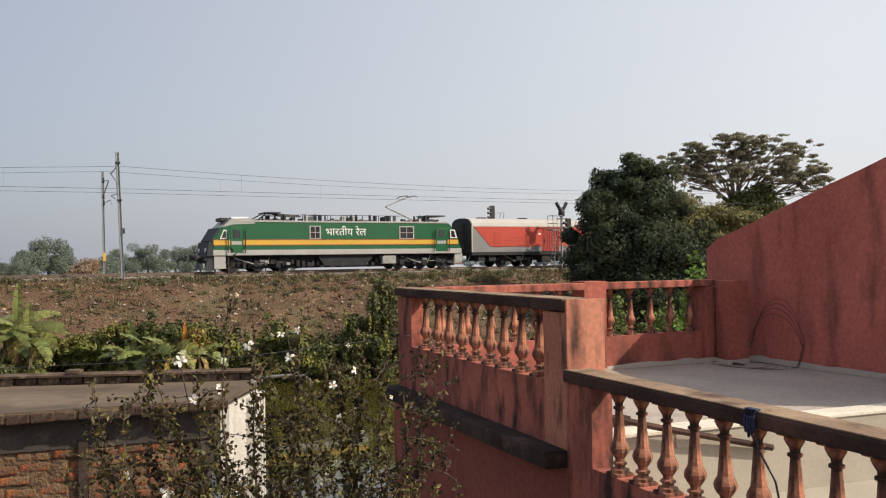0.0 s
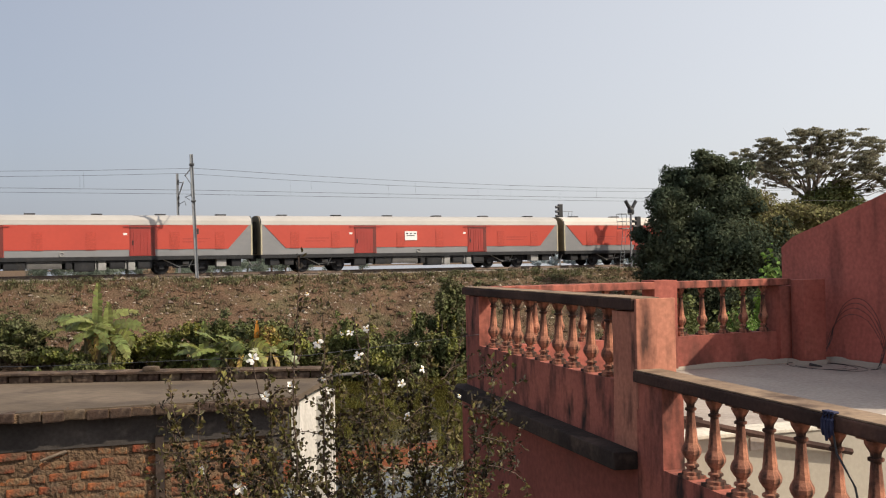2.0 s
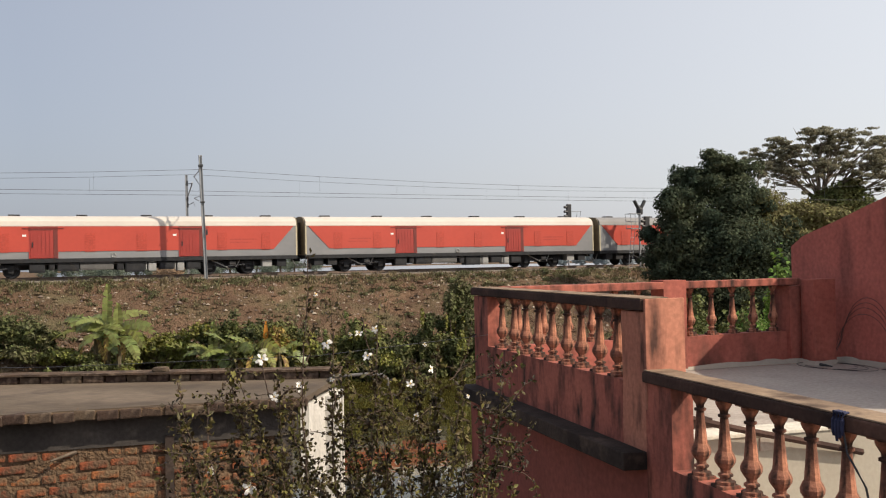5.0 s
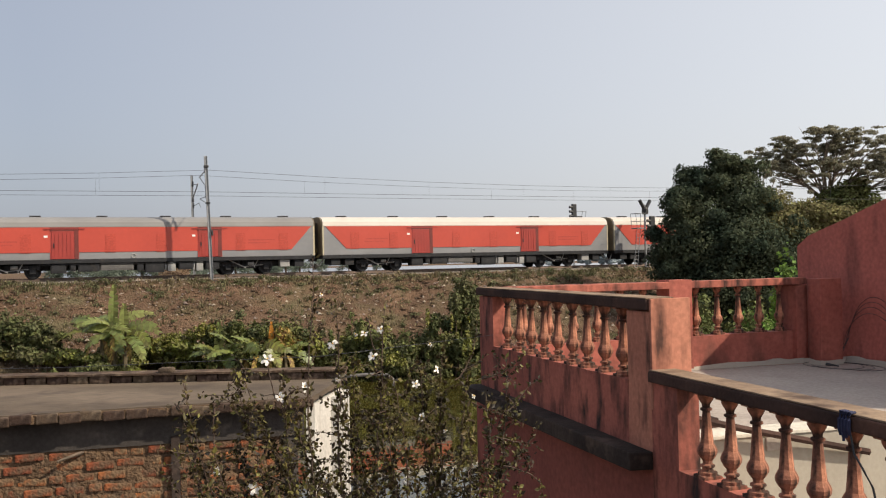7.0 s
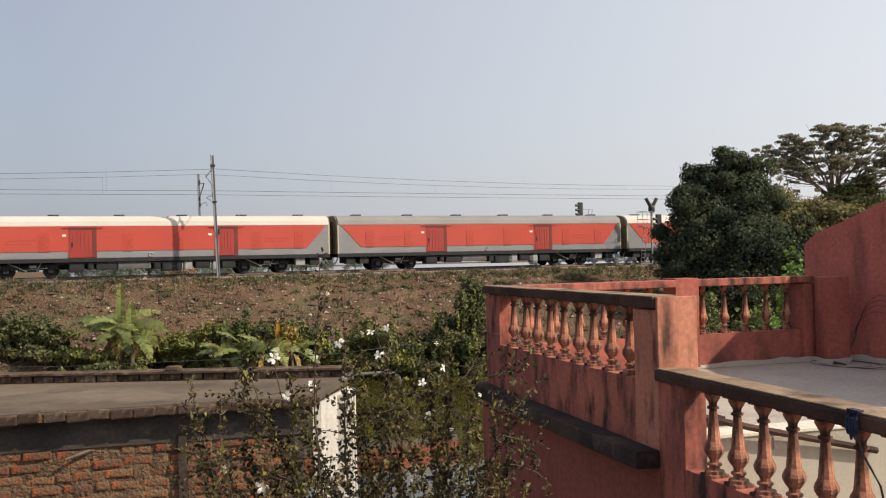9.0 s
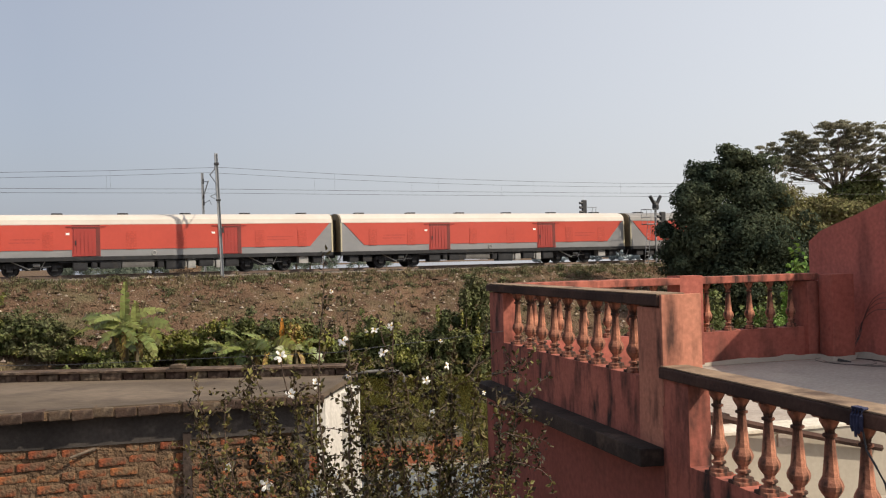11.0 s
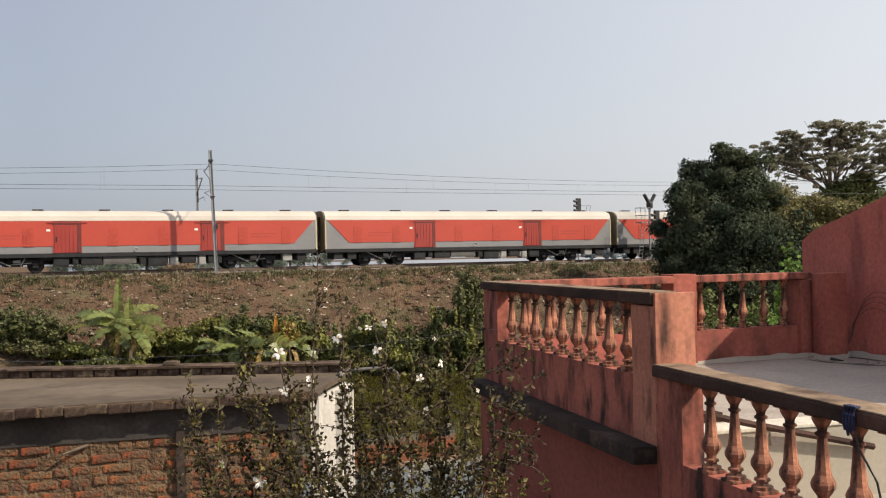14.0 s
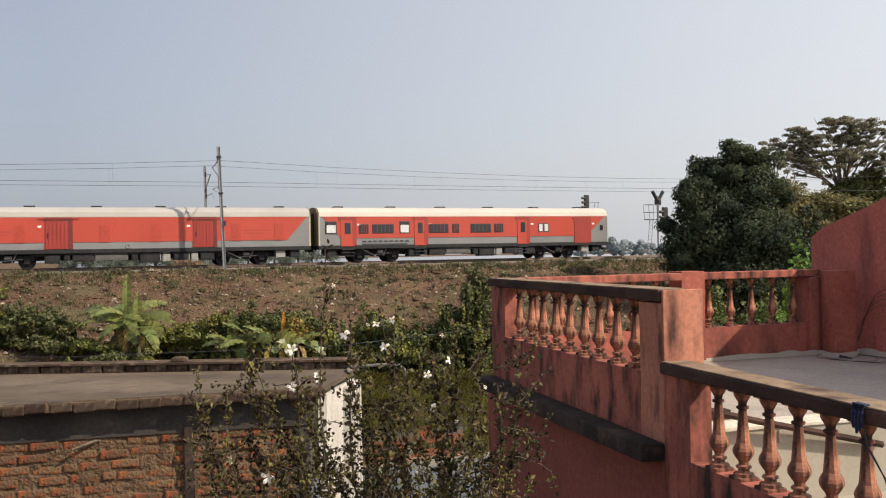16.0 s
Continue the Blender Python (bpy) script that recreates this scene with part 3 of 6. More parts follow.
def underframe(parent, x0=6.4, x1=16.9):
    for x, w, z0, m in ((6.7, 0.9, 0.42, BOGIE), (7.8, 0.35, 0.55, BOGIE), (8.3, 1.25, 0.5, BOGIE), (9.6, 2.0, 0.55, UNDER_DARK), (11.8, 0.4, 0.5, BOGIE), (12.3, 1.2, 0.36, BOGIE), (13.7, 0.5, 0.42, UNDER_GREY), (14.4, 0.9, 0.5, BOGIE), (15.5, 0.45, 0.4, UNDER_GREY),
                        (16.1, 0.9, 0.46, BOGIE)):
        bx = part("equipment_box", box(x, x + w, 0.12, 0.9, z0 - 0.1, 0.95, 0.04), m, parent)
        part("box_lid", box(x + 0.06, x + w - 0.06, 0.1, 0.125, z0, 0.86, 0.01), m, bx)
    for x in (8.05, 12.05, 13.55, 15.35):
        part("hanger_strap", box(x, x + 0.06, 0.14, 0.2, 0.4, 0.95), UNDER_GREY, parent)
    part("pipe_run", tube([(5.9, 0.1, 0.86), (11.0, 0.1, 0.82), (17.4, 0.1, 0.86)], 0.03, 5), BOGIE, parent)
    part("centre_sill", box(0.8, 22.7, 1.0, 2.2, 0.5, 0.95), BOGIE, parent)
    part("truss", box(6.0, 17.4, 0.5, 0.62, 0.72, 0.9), BOGIE, parent)
    for x in (1.0, 2.0, 21.4, 22.4):
        part("battery_box", box(x - 0.3, x + 0.35, 0.15, 0.8, 0.45, 0.95, 0.03), UNDER_GREY if x == 21.4 else BOGIE, parent)
    part("air_tank", cyl((12.6, 1.6, 0.62), "x", 0.2, 2.2, 12), BOGIE, parent)


def build_van(roof_mat, label, end_mat=None):
    """A parcel van with two sliding doors a side."""
    v = thing("parcel_van", label, "railway van", group="vans of the train")
    coach_shell(v, roof_mat, end_mat)
    part("red_panel", side_panel(0.28, 23.26, 1.62, 3.19, 1.5, 1.4), RED, v, "bright red painted field")
    for x0, x1 in ((6.76, 8.3), (15.66, 17.12)):
        # recess and gap are proud plates; their shade is put into the red
        rc = part("door_recess", box(x0 - 0.06, x1 + 0.06, -0.012, 0.03, 1.2, 3.17), RED_DOOR, v, "flat plate with the recess shade painted in darker red")
        dr = part("sliding_door", box(x0 + 0.03, x1 - 0.22, -0.035, 0.0, 1.22, 2.93, 0.012), RED_DOOR, v, "dull red sliding door")
        part("door_rail", box(x0 - 0.4, x1 + 0.4, -0.06, 0.0, 3.06, 3.11), RED_DOOR, v)
        part("door_handle", box(x0 + 0.12, x0 + 0.18, -0.07, -0.03, 1.9, 2.2), DARK_STEEL, dr)
        for k in range(5):
            xr = x0 + 0.2 + k * (x1 - x0 - 0.62) / 4
            part("door_rib", box(xr, xr + 0.05, -0.055, -0.03, 1.3, 2.86), RED_DOOR, dr)
        part("shutter_edge", box(x1 - 0.2, x1 + 0.03, -0.03, 0.01, 1.22, 3.1), DOOR_SHADE, v, "dark strip painting the shaded gap beside the door")
        part("door_head", box(x0 - 0.05, x1 + 0.05, -0.04, 0.0, 2.95, 3.17), DOOR_SHADE, v, "dark red door head")
        part("tag_plate", box(x0 - 0.42, x0 - 0.2, -0.014, 0.0, 2.55, 2.68), WHITE, v, "small white plate")
    for x in (2.1, 5.0, 9.9, 13.0, 18.1, 21.0):
        lv = part("louvre", box(x, x + 0.62, -0.018, 0.02, 1.6, 2.75), LOUVRE, v, "rusty red louvre panel")
        bs = bmesh.new()
        for k in range(9):
            box(x + 0.03, x + 0.59, -0.034, -0.014, 1.65 + k * 0.12, 1.7 + k * 0.12, bm=bs)
        part("blade", bs, LOUVRE, lv)
    for x0, x1, z in ((3.2, 5.0 - 0.15, 2.25), (3.1, 4.6, 2.05), (18.9, 20.7, 2.25), (18.9, 20.4, 2.05)):
        part("lettering", box(x0, x1, -0.012, 0.0, z, z + 0.09), RED_INK, v, "faded line of lettering")
    part("emblem", tube([(11.6 + 0.13 * math.cos(a * 0.5236), -0.01, 1.35 + 0.13 * math.sin(a * 0.5236)) for a in range(13)], 0.025, 4), PALE, v)
    underframe(v)
    bogie(v, 4.4)
    bogie(v, 18.9)
    return v


def build_rear_coach():
    v = thing("luggage_brake_coach", "red and grey brake coach with cream roof, last in the train", "railway coach", group="vans of the train")
    coach_shell(v, ROOF_CREAM)
    part("red_panel", side_panel(0.35, 23.2, 1.68, 3.19, 1.3, 1.7), RED, v, "bright red painted field")
    for x0, x1 in ((1.65, 2.65), (7.12, 8.05), (15.45, 16.4), (20.4, 21.8)):
        dr = part("door", box(x0, x1, -0.03, 0.02, 1.12, 3.14, 0.01), RED if x1 - x0 < 1.2 else RED_DOOR, v, "red door")
        part("shutter_edge", box(x1 - 0.16, x1 + 0.12, -0.036, 0.02, 1.2, 3.16), RED_DOOR, v)
        part("door_head", box(x0 - 0.15, x1 + 0.12, -0.04, 0.02, 2.95, 3.17), RED_DOOR, v)
        if x1 - x0 < 1.2:
            part("door_window", box(x0 + 0.28, x1 - 0.3, -0.045, -0.02, 2.0, 2.75, 0.02), GLASS, dr)
            st = part("footstep", box(x0 + 0.05, x1 - 0.05, -0.05, 0.3, 0.42, 0.48), DARK_STEEL, v)
            for z in (0.65, 0.88):
                part("tread", box(x0 + 0.05, x1 - 0.05, -0.05, 0.25, z, z + 0.05), DARK_STEEL, st)
        part("tag_plate", box(x1 + 0.2, x1 + 0.42, -0.014, 0.0, 2.55, 2.68), WHITE, v, "small white plate")
    for x0, x1, m in ((0.6, 1.3, FROST), (3.0, 3.62, GLASS), (4.0, 5.5, GLASS), (6.05, 6.72, FROST), (8.28, 9.75, GLASS), (10.15, 10.6, GLASS), (11.62, 13.2, GLASS), (13.55, 14.22, GLASS), (17.28, 17.62, FROST), (17.75, 18.1, FROST)):
        z0, z1 = (2.06, 2.6)
        w = part("window", box(x0 - 0.05, x1 + 0.05, -0.03, 0.02, z0 - 0.06, z1 + 0.06 + (0.2 if m is FROST and x0 < 8 else 0), 0.03), DARK_STEEL, v, "dark rubber window surround")
        part("pane", box(x0 + 0.02, x1 - 0.02, -0.036, -0.02, z0, z1), m, w)
        if m is GLASS:
            for k in range(1, 5):
                xb = x0 + (x1 - x0) * k / 5
                part("bar", box(xb - 0.012, xb + 0.012, -0.05, -0.034, z0, z1), RED_DOOR, w)
    for i in range(9):
        part("lettering", box(3.2 + i * 0.4, 3.2 + i * 0.4 + 0.28, -0.012, 0.0, 1.4, 1.5), INK, v, "row of small dark lettering")
    part("lettering", box(3.2, 6.6, -0.012, 0.0, 1.22, 1.28), INK, v)
    part("tail_step", box(23.4, 23.75, 0.5, 2.7, 0.6, 0.75), DARK_STEEL, v)
    part("end_window", box(22.75, 23.0, -0.02, 0.02, 2.1, 2.5), GLASS, v)
    underframe(v)
    bogie(v, 4.4)
    bogie(v, 18.9)
    return v


def text_mesh(body, height):
    cu = bpy.data.curves.new("words", "FONT")
    cu.body, cu.size, cu.extrude = body, height, 0.008
    ob = bpy.data.objects.new("words", cu)
    scene.collection.objects.link(ob)
    bpy.context.view_layer.update()
    me = bpy.data.meshes.new_from_object(ob.evaluated_get(bpy.context.evaluated_depsgraph_get()))
    bpy.data.objects.remove(ob)
    return me


def build_loco():
    """The electric locomotive; its local x runs from nose to tail, 2.5 to 22.7."""
    v = thing("electric_locomotive", "green electric locomotive with a yellow waist stripe, pantograph raised", "locomotive")
    side = [(3.3, 1.14), (22.5, 1.14), (22.62, 1.5), (22.3, 2.35), (21.6, 3.42), (21.2, 3.45), (4.9, 3.45), (4.4, 3.36), (3.82, 2.95), (3.28, 2.05)]
    bm_ = prism(side, 0.05, 3.05, axis="y")
    bmesh.ops.bevel(bm_, geom=list(bm_.edges), offset=0.07, segments=2, affect="EDGES")
    part("body", bm_, GREEN, v, "glossy green painted body")
    part("sole_band", box(3.32, 22.6, 0.03, 3.07, 1.12, 1.5, 0.03), PALE, v, "pale grey lower band")
    part("waist_stripe", box(3.36, 22.3, 0.035, 3.065, 1.84, 2.16), STRIPE, v, "yellow waist stripe")
    for z in (1.8, 2.16):
        part("stripe_edge", box(3.36, 22.3, 0.03, 3.07, z, z + 0.05), ORANGE, v)
    part("cab_roof", prism([(3.95, 3.05), (4.6, 3.62), (5.9, 3.7), (6.25, 3.46), (6.2, 3.3), (4.7, 3.24)], 0.03, 3.07, axis="y"), PALE, v, "pale grey cab roof hood")
    part("roof_hatch", box(4.7, 5.9, 0.5, 2.6, 3.66, 3.78, 0.04), WHITE, v, "white roof hatch")
    part("cant_rail", box(4.4, 21.3, 0.02, 3.08, 3.42, 3.5), PALE, v)
    # sloping cab front with dark windscreen
    part("windscreen", prism([(3.86, 3.0), (3.3, 2.1), (3.2, 2.14), (3.76, 3.03)], 0.06, 3.04, axis="y"), BLUISH, v)
    part("nose_panel", prism([(3.3, 2.06), (3.34, 1.1), (2.92, 1.1), (3.05, 2.08)], 0.06, 3.04, axis="y"), BLUISH, v)
    part("headlight", box(4.05, 4.6, 0.9, 2.2, 3.5, 3.74, 0.05), DARK_STEEL, v)
    hd = part("cab_door", box(4.5, 5.35, 0.015, 0.06, 1.3, 3.05, 0.015), GREEN, v)
    part("door_window", box(4.7, 5.15, 0.008, 0.03, 2.3, 2.85, 0.03), BLUISH, hd)
    part("door_stripe", box(4.58, 5.28, 0.0, 0.02, 1.86, 2.1), PALE, hd)
    for x in (4.32, 5.52):
        part("handrail", tube([(x, -0.04, 1.3), (x, -0.08, 1.5), (x, -0.08, 2.75), (x, -0.04, 2.85)], 0.035, 6), BLACK, v)
    cw = part("cab_window", prism([(3.78, 2.26), (4.26, 2.26), (4.26, 2.86), (4.05, 2.86)], 0.0, 0.06, axis="y"), WHITE, v, "white framed cab side window")
    part("pane", prism([(3.88, 2.32), (4.2, 2.32), (4.2, 2.79), (4.06, 2.79)], -0.01, 0.02, axis="y"), GLASS, cw)
    rd = part("cab_door", box(20.35, 21.35, 0.015, 0.06, 1.3, 3.05, 0.015), GREEN, v)
    part("door_window", box(20.6, 21.05, 0.008, 0.03, 2.35, 2.9, 0.03), BLUISH, rd)
    part("door_stripe", box(20.45, 21.2, 0.0, 0.02, 1.86, 2.1), PALE, rd)
    for x in (20.2, 21.45):
        part("handrail", tube([(x, -0.04, 1.3), (x, -0.08, 1.5), (x, -0.08, 2.75), (x, -0.04, 2.85)], 0.035, 6), BLACK, v)
    cw = part("cab_window", prism([(21.6, 2.3), (22.2, 2.3), (22.0, 2.95), (21.6, 2.95)], 0.0, 0.06, axis="y"), WHITE, v, "white framed cab side window")
    part("pane", prism([(21.68, 2.37), (22.08, 2.37), (21.93, 2.86), (21.68, 2.86)], -0.01, 0.02, axis="y"), GLASS, cw)
    for x0, x1, nx in ((10.18, 11.05, 2), (17.25, 18.5, 2)):
        w = part("louvre_window", box(x0, x1, 0.015, 0.06, 2.22, 3.18, 0.02), PALE, v, "pale framed ventilation grille")
        for i in range(nx):
            for j in range(2):
                xx, zz = x0 + 0.1 + i * (x1 - x0 - 0.15) / nx, 2.3 + j * 0.43
                part("grille", box(xx, xx + (x1 - x0 - 0.15) / nx - 0.06, 0.0, 0.03, zz, zz + 0.38), BOGIE, w)
    me = text_mesh("भारतीय रेल", 0.72)
    me.materials.append(WHITE)
    tx = new("lettering", me)
    tx.parent = v
    xs = [q.co.x for q in me.vertices] or [0, 1]
    k = 3.15 / max(0.1, max(xs) - min(xs))
    tx.matrix_basis = Matrix.Translation((11.42 - min(xs) * k, 0.03, 2.5)) @ Euler((radians(90), 0, 0)).to_matrix().to_4x4() @ Matrix.Diagonal((k, k, 1, 1))
    # roof gear
    for x in (10.0, 12.0, 13.2, 17.0, 14.5, 15.8):
        part("roof_post", cyl((x, 0.5, 3.72), "z", 0.03, 0.5, 6), DARK_STEEL, v)
    part("roof_edge_strip", box(4.9, 21.4, 0.015, 0.12, 3.44, 3.54, 0.01), PALE, v, "pale grey roof edge")
    for x0, x1, h in ((9.9, 10.1, 0.52), (10.3, 11.8, 0.45), (12.9, 13.05, 0.5), (13.35, 13.5, 0.48)):
        part("cable_frame", tube([(x0, 0.6, 3.46), (x0, 0.6, 3.5 + h), (x1, 0.6, 3.5 + h), (x1, 0.6, 3.46)], 0.03, 5), DARK_STEEL, v)
    part("roof_bus_bar", tube([(9.2, 0.5, 3.97), (17.8, 0.5, 3.97)], 0.02, 5), DARK_STEEL, v)
    for x in (11.0, 13.8, 14.2, 15.3, 19.5, 8.6):
        part("insulator", lathe([(0.07, 0), (0.13, 0.06), (0.07, 0.1), (0.13, 0.16), (0.07, 0.2), (0.13, 0.26), (0.07, 0.32), (0.13, 0.38), (0.07, 0.44), (0.12, 0.5), (0.06, 0.58)], 10, at=(x, 1.0, 3.48)), DARK_STEEL, v)
    for x0, x1 in ((6.6, 9.2), (12.0, 13.0), (14.4, 15.6), (18.4, 21.0)):
        part("roof_equipment", box(x0, x1, 0.9, 2.1, 3.46, 3.66, 0.05), DARK_STEEL, v)
    low = bmesh.new()
    tube([(6.3, 1.5, 3.6), (7.2, 1.3, 4.1), (9.9, 1.5, 3.98)], 0.05, 6, low)
    tube([(6.6, 1.0, 3.5), (7.4, 1.0, 4.15), (8.0, 1.0, 3.95), (9.9, 1.0, 3.9)], 0.045, 6, low)
    for x in (7.0, 7.9, 8.4):
        tube([(x, 0.8, 3.48), (x, 0.8, 3.9)], 0.07, 6, low)
    tube([(7.0, 0.9, 3.92), (9.8, 0.9, 3.84)], 0.035, 6, low)
    box(7.2, 8.3, 0.6, 2.4, 4.08, 4.16, bm=low)
    part("lowered_pantograph", low, DARK_STEEL, v)
    up = bmesh.new()
    tube([(19.2, 1.5, 3.7), (16.8, 1.5, 4.72)], [0.07, 0.05], 6, up)
    tube([(16.8, 1.5, 4.72), (18.5, 1.2, 5.42), (18.9, 1.0, 5.5)], [0.05, 0.035, 0.03], 6, up)
    tube([(16.8, 1.5, 4.72), (18.5, 1.9, 5.42), (18.9, 2.1, 5.5)], [0.05, 0.035, 0.03], 6, up)
    tube([(18.3, 0.5, 5.42), (18.4, 0.8, 5.55), (18.4, 2.3, 5.55), (18.3, 2.6, 5.42)], 0.035, 6, up)
    tube([(19.0, 0.5, 5.42), (19.0, 0.8, 5.55), (19.0, 2.3, 5.55), (19.0, 2.6, 5.42)], 0.035, 6, up)
    part("raised_pantograph", up, UNDER_GREY, v)
    low = bmesh.new()
    tube([(18.9, 1.5, 3.66), (21.2, 1.5, 4.05)], 0.05, 6, low)
    for x in (18.9, 19.3, 20.1):
        tube([(x, 0.8, 3.48), (x, 0.8, 3.98)], 0.08, 6, low)
    box(19.9, 21.5, 0.6, 2.4, 3.98, 4.06, bm=low)
    box(19.6, 21.0, 0.7, 2.3, 3.62, 3.74, bm=low)
    part("folded_arm", low, DARK_STEEL, v)
    # front end
    part("buffer_beam", box(2.75, 3.6, 0.2, 2.9, 0.78, 1.16, 0.03), BLUISH, v)
    for y in (0.62, 2.48):
        bf = part("buffer", cyl((2.6, y, 1.0), "x", 0.14, 0.5, 12), DARK_STEEL, v)
        part("buffer_head", cyl((2.34, y, 1.0), "x", 0.27, 0.08, 16), DARK_STEEL, bf)
        part("marker_light", cyl((2.98, y, 1.5), "x", 0.14, 0.16, 12), FROST, v, "round marker light")
    part("cowcatcher", prism([(2.75, 0.16), (3.35, 0.16), (3.45, 0.8), (2.95, 0.8)], 0.15, 2.95, axis="y"), BLUISH, v, "dark slatted cowcatcher")
    for k in range(6):
        part("cowcatcher_bar", box(2.7, 2.8, 0.25 + k * 0.5, 0.33 + k * 0.5, 0.16, 0.6, 0.01), PALE, v)
    part("front_hose", tube([(2.7, 1.2, 0.85), (2.5, 1.2, 0.6), (2.5, 1.2, 0.4)], 0.04, 6), DARK_STEEL, v)
    part("coupler_head", box(2.35, 2.8, 1.35, 1.75, 0.8, 1.12, 0.06), BOGIE, v)
    part("side_skirt", box(3.4, 4.2, 0.1, 0.2, 0.22, 1.12, 0.03), PALE, v)
    part("side_skirt", box(22.0, 22.7, 0.1, 0.2, 0.45, 1.12, 0.03), PALE, v)
    part("coupler", box(22.6, 23.3, 1.4, 1.75, 0.85, 1.1, 0.05), BOGIE, v)
    part("transformer_tank", prism([(10.8, 1.1), (15.3, 1.1), (14.6, 0.3), (11.4, 0.3)], 0.25, 2.8, axis="y"), BOGIE, v)
    part("battery_box", box(15.9, 17.0, 0.12, 0.8, 0.4, 1.0, 0.04), UNDER_GREY, v)
    part("underbody", box(4.0, 22.3, 0.75, 2.3, 0.2, 1.14), BOGIE, v)
    rng = random.Random(8)
    for k in range(46):
        x = 4.3 + k * 0.385
        pale = rng.random() < 0.2
        z0 = rng.uniform(0.2, 0.6)
        part("underbody_gear", box(x, x + rng.uniform(0.14, 0.42), 0.25 + rng.random() * 0.3, 0.8, z0, z0 + (rng.uniform(0.08, 0.2) if pale else rng.uniform(0.3, 0.5)), 0.02), UNDER_GREY if pale else BOGIE, v)
    for k in range(26):
        x = 6.3 + k * 0.56
        hgt = rng.uniform(0.15, 0.56)
        part("roof_gear", box(x, x + rng.uniform(0.06, 0.3), 0.5 + rng.random(), 1.0 + rng.random(), 3.46, 3.48 + hgt, 0.015), DARK_STEEL if rng.random() < 0.7 else PALE, v)
    bogie(v, 6.6, 3.7, 3, 0.66, 0.5)
    bogie(v, 19.3, 3.7, 3, 0.66, 0.5)
    return v


# small lead or lag of the train against its even run, in metres
SLIP_T = [0, 0.5, 1, 1.5, 2, 2.5, 3, 3.5, 4, 6.5, 7, 7.5, 8, 8.5, 9, 11.5, 12, 12.5, 13, 13.5, 14, 14.5, 15, 15.5, 16]
SLIP_S = [-0.37, 0.3, 0.12, -0.13, -0.22, -0.44, 0.35, 0.1, 0, -0.1, -0.16, -0.5, 0.2, -0.05, -0.05, -0.2, -0.3, -0.6, 0.2, -0.08, -0.15, -0.45, -0.53, 0.11, -0.12]


def train_row(n, t):
    """The pose of the n-th vehicle at t seconds: the train runs at 23 to 25 metres a second."""
    s = 24.0 * n + (0.55 if n == 0 else 0.0) - 13.853 - 22.842 * t - 0.0561 * t * t + float(np.interp(t, SLIP_T, SLIP_S))
    p = T_ORG + T_DIR * s
    return pose(p.x, p.y, RAIL_Z, 0, 0, math.degrees(ALPHA))


TRAIN = [(0, build_loco())]
_white = build_van(ROOF_CREAM, "red and grey parcel van with a cream white roof")
_grey = build_van(ROOF_GREY, "red and grey parcel van with a dull grey roof")
_first = build_van(ROOF_PALE, "red and grey parcel van with a dark slate end", BLUISH)
_pale = build_van(ROOF_PALE, "red and grey parcel van with a faded pale roof")
_made = {}
for n in range(1, 16):
    src = _grey if n in (6, 9, 12) else _first if n == 1 else _pale if n in (2, 15) else _white
    ob = src if src.name not in _made else copy_thing(src, Matrix())
    _made[src.name] = True
    TRAIN.append((n, ob))
TRAIN.append((16, build_rear_coach()))
_nb = part("notice_board", box(10.55, 11.5, -0.05, 0.0, 2.1, 2.75, 0.01), WHITE, TRAIN[2][1], "white notice board with dark lines")
for k, (a, b) in enumerate(((10.65, 10.8), (10.95, 11.1), (11.25, 11.4))):
    part("lettering", box(a, b, -0.056, -0.045, 2.55, 2.63), INK, _nb)
part("lettering", box(10.7, 11.3, -0.056, -0.045, 2.4, 2.46), INK, _nb)


# ---------- railway line equipment ----------
def i_mast(h, w=0.2, lean=0.0):
    b = bmesh.new()
    for sx in (-1, 1):
        box(sx * w / 2 - 0.012, sx * w / 2 + 0.012, -w / 2, w / 2, 0, h, bm=b)
    box(-w / 2, w / 2, -0.008, 0.008, 0, h, bm=b)
    return b


def cantilever(parent, h, reach, sgn):
    """Bracket tubes from a mast towards the track; sgn: the track's side in local y."""
    a = part("bracket_tube", tube([(0, 0, h - 1.9), (0, sgn * reach, h - 0.9)], 0.045), GALV, parent)
    part("stay_tube", tube([(0, 0, h - 0.7), (0, sgn * reach, h - 0.95)], 0.035), GALV, parent)
    part("register_arm", tube([(0, sgn * 0.1, h - 2.4), (0, sgn * (reach + 0.3), h - 2.35), (0.2, sgn * (reach - 0.4), h - 2.6)], 0.025), GALV, parent)
    for z in (h - 0.75, h - 1.95, h - 2.4):
        part("insulator", lathe([(0.04, -0.2), (0.08, -0.15), (0.045, -0.1), (0.08, -0.05), (0.045, 0), (0.08, 0.05), (0.045, 0.1), (0.08, 0.15), (0.04, 0.2)], 8, at=(0.0, sgn * 0.45, z + 0.05)), DARK_STEEL, parent)


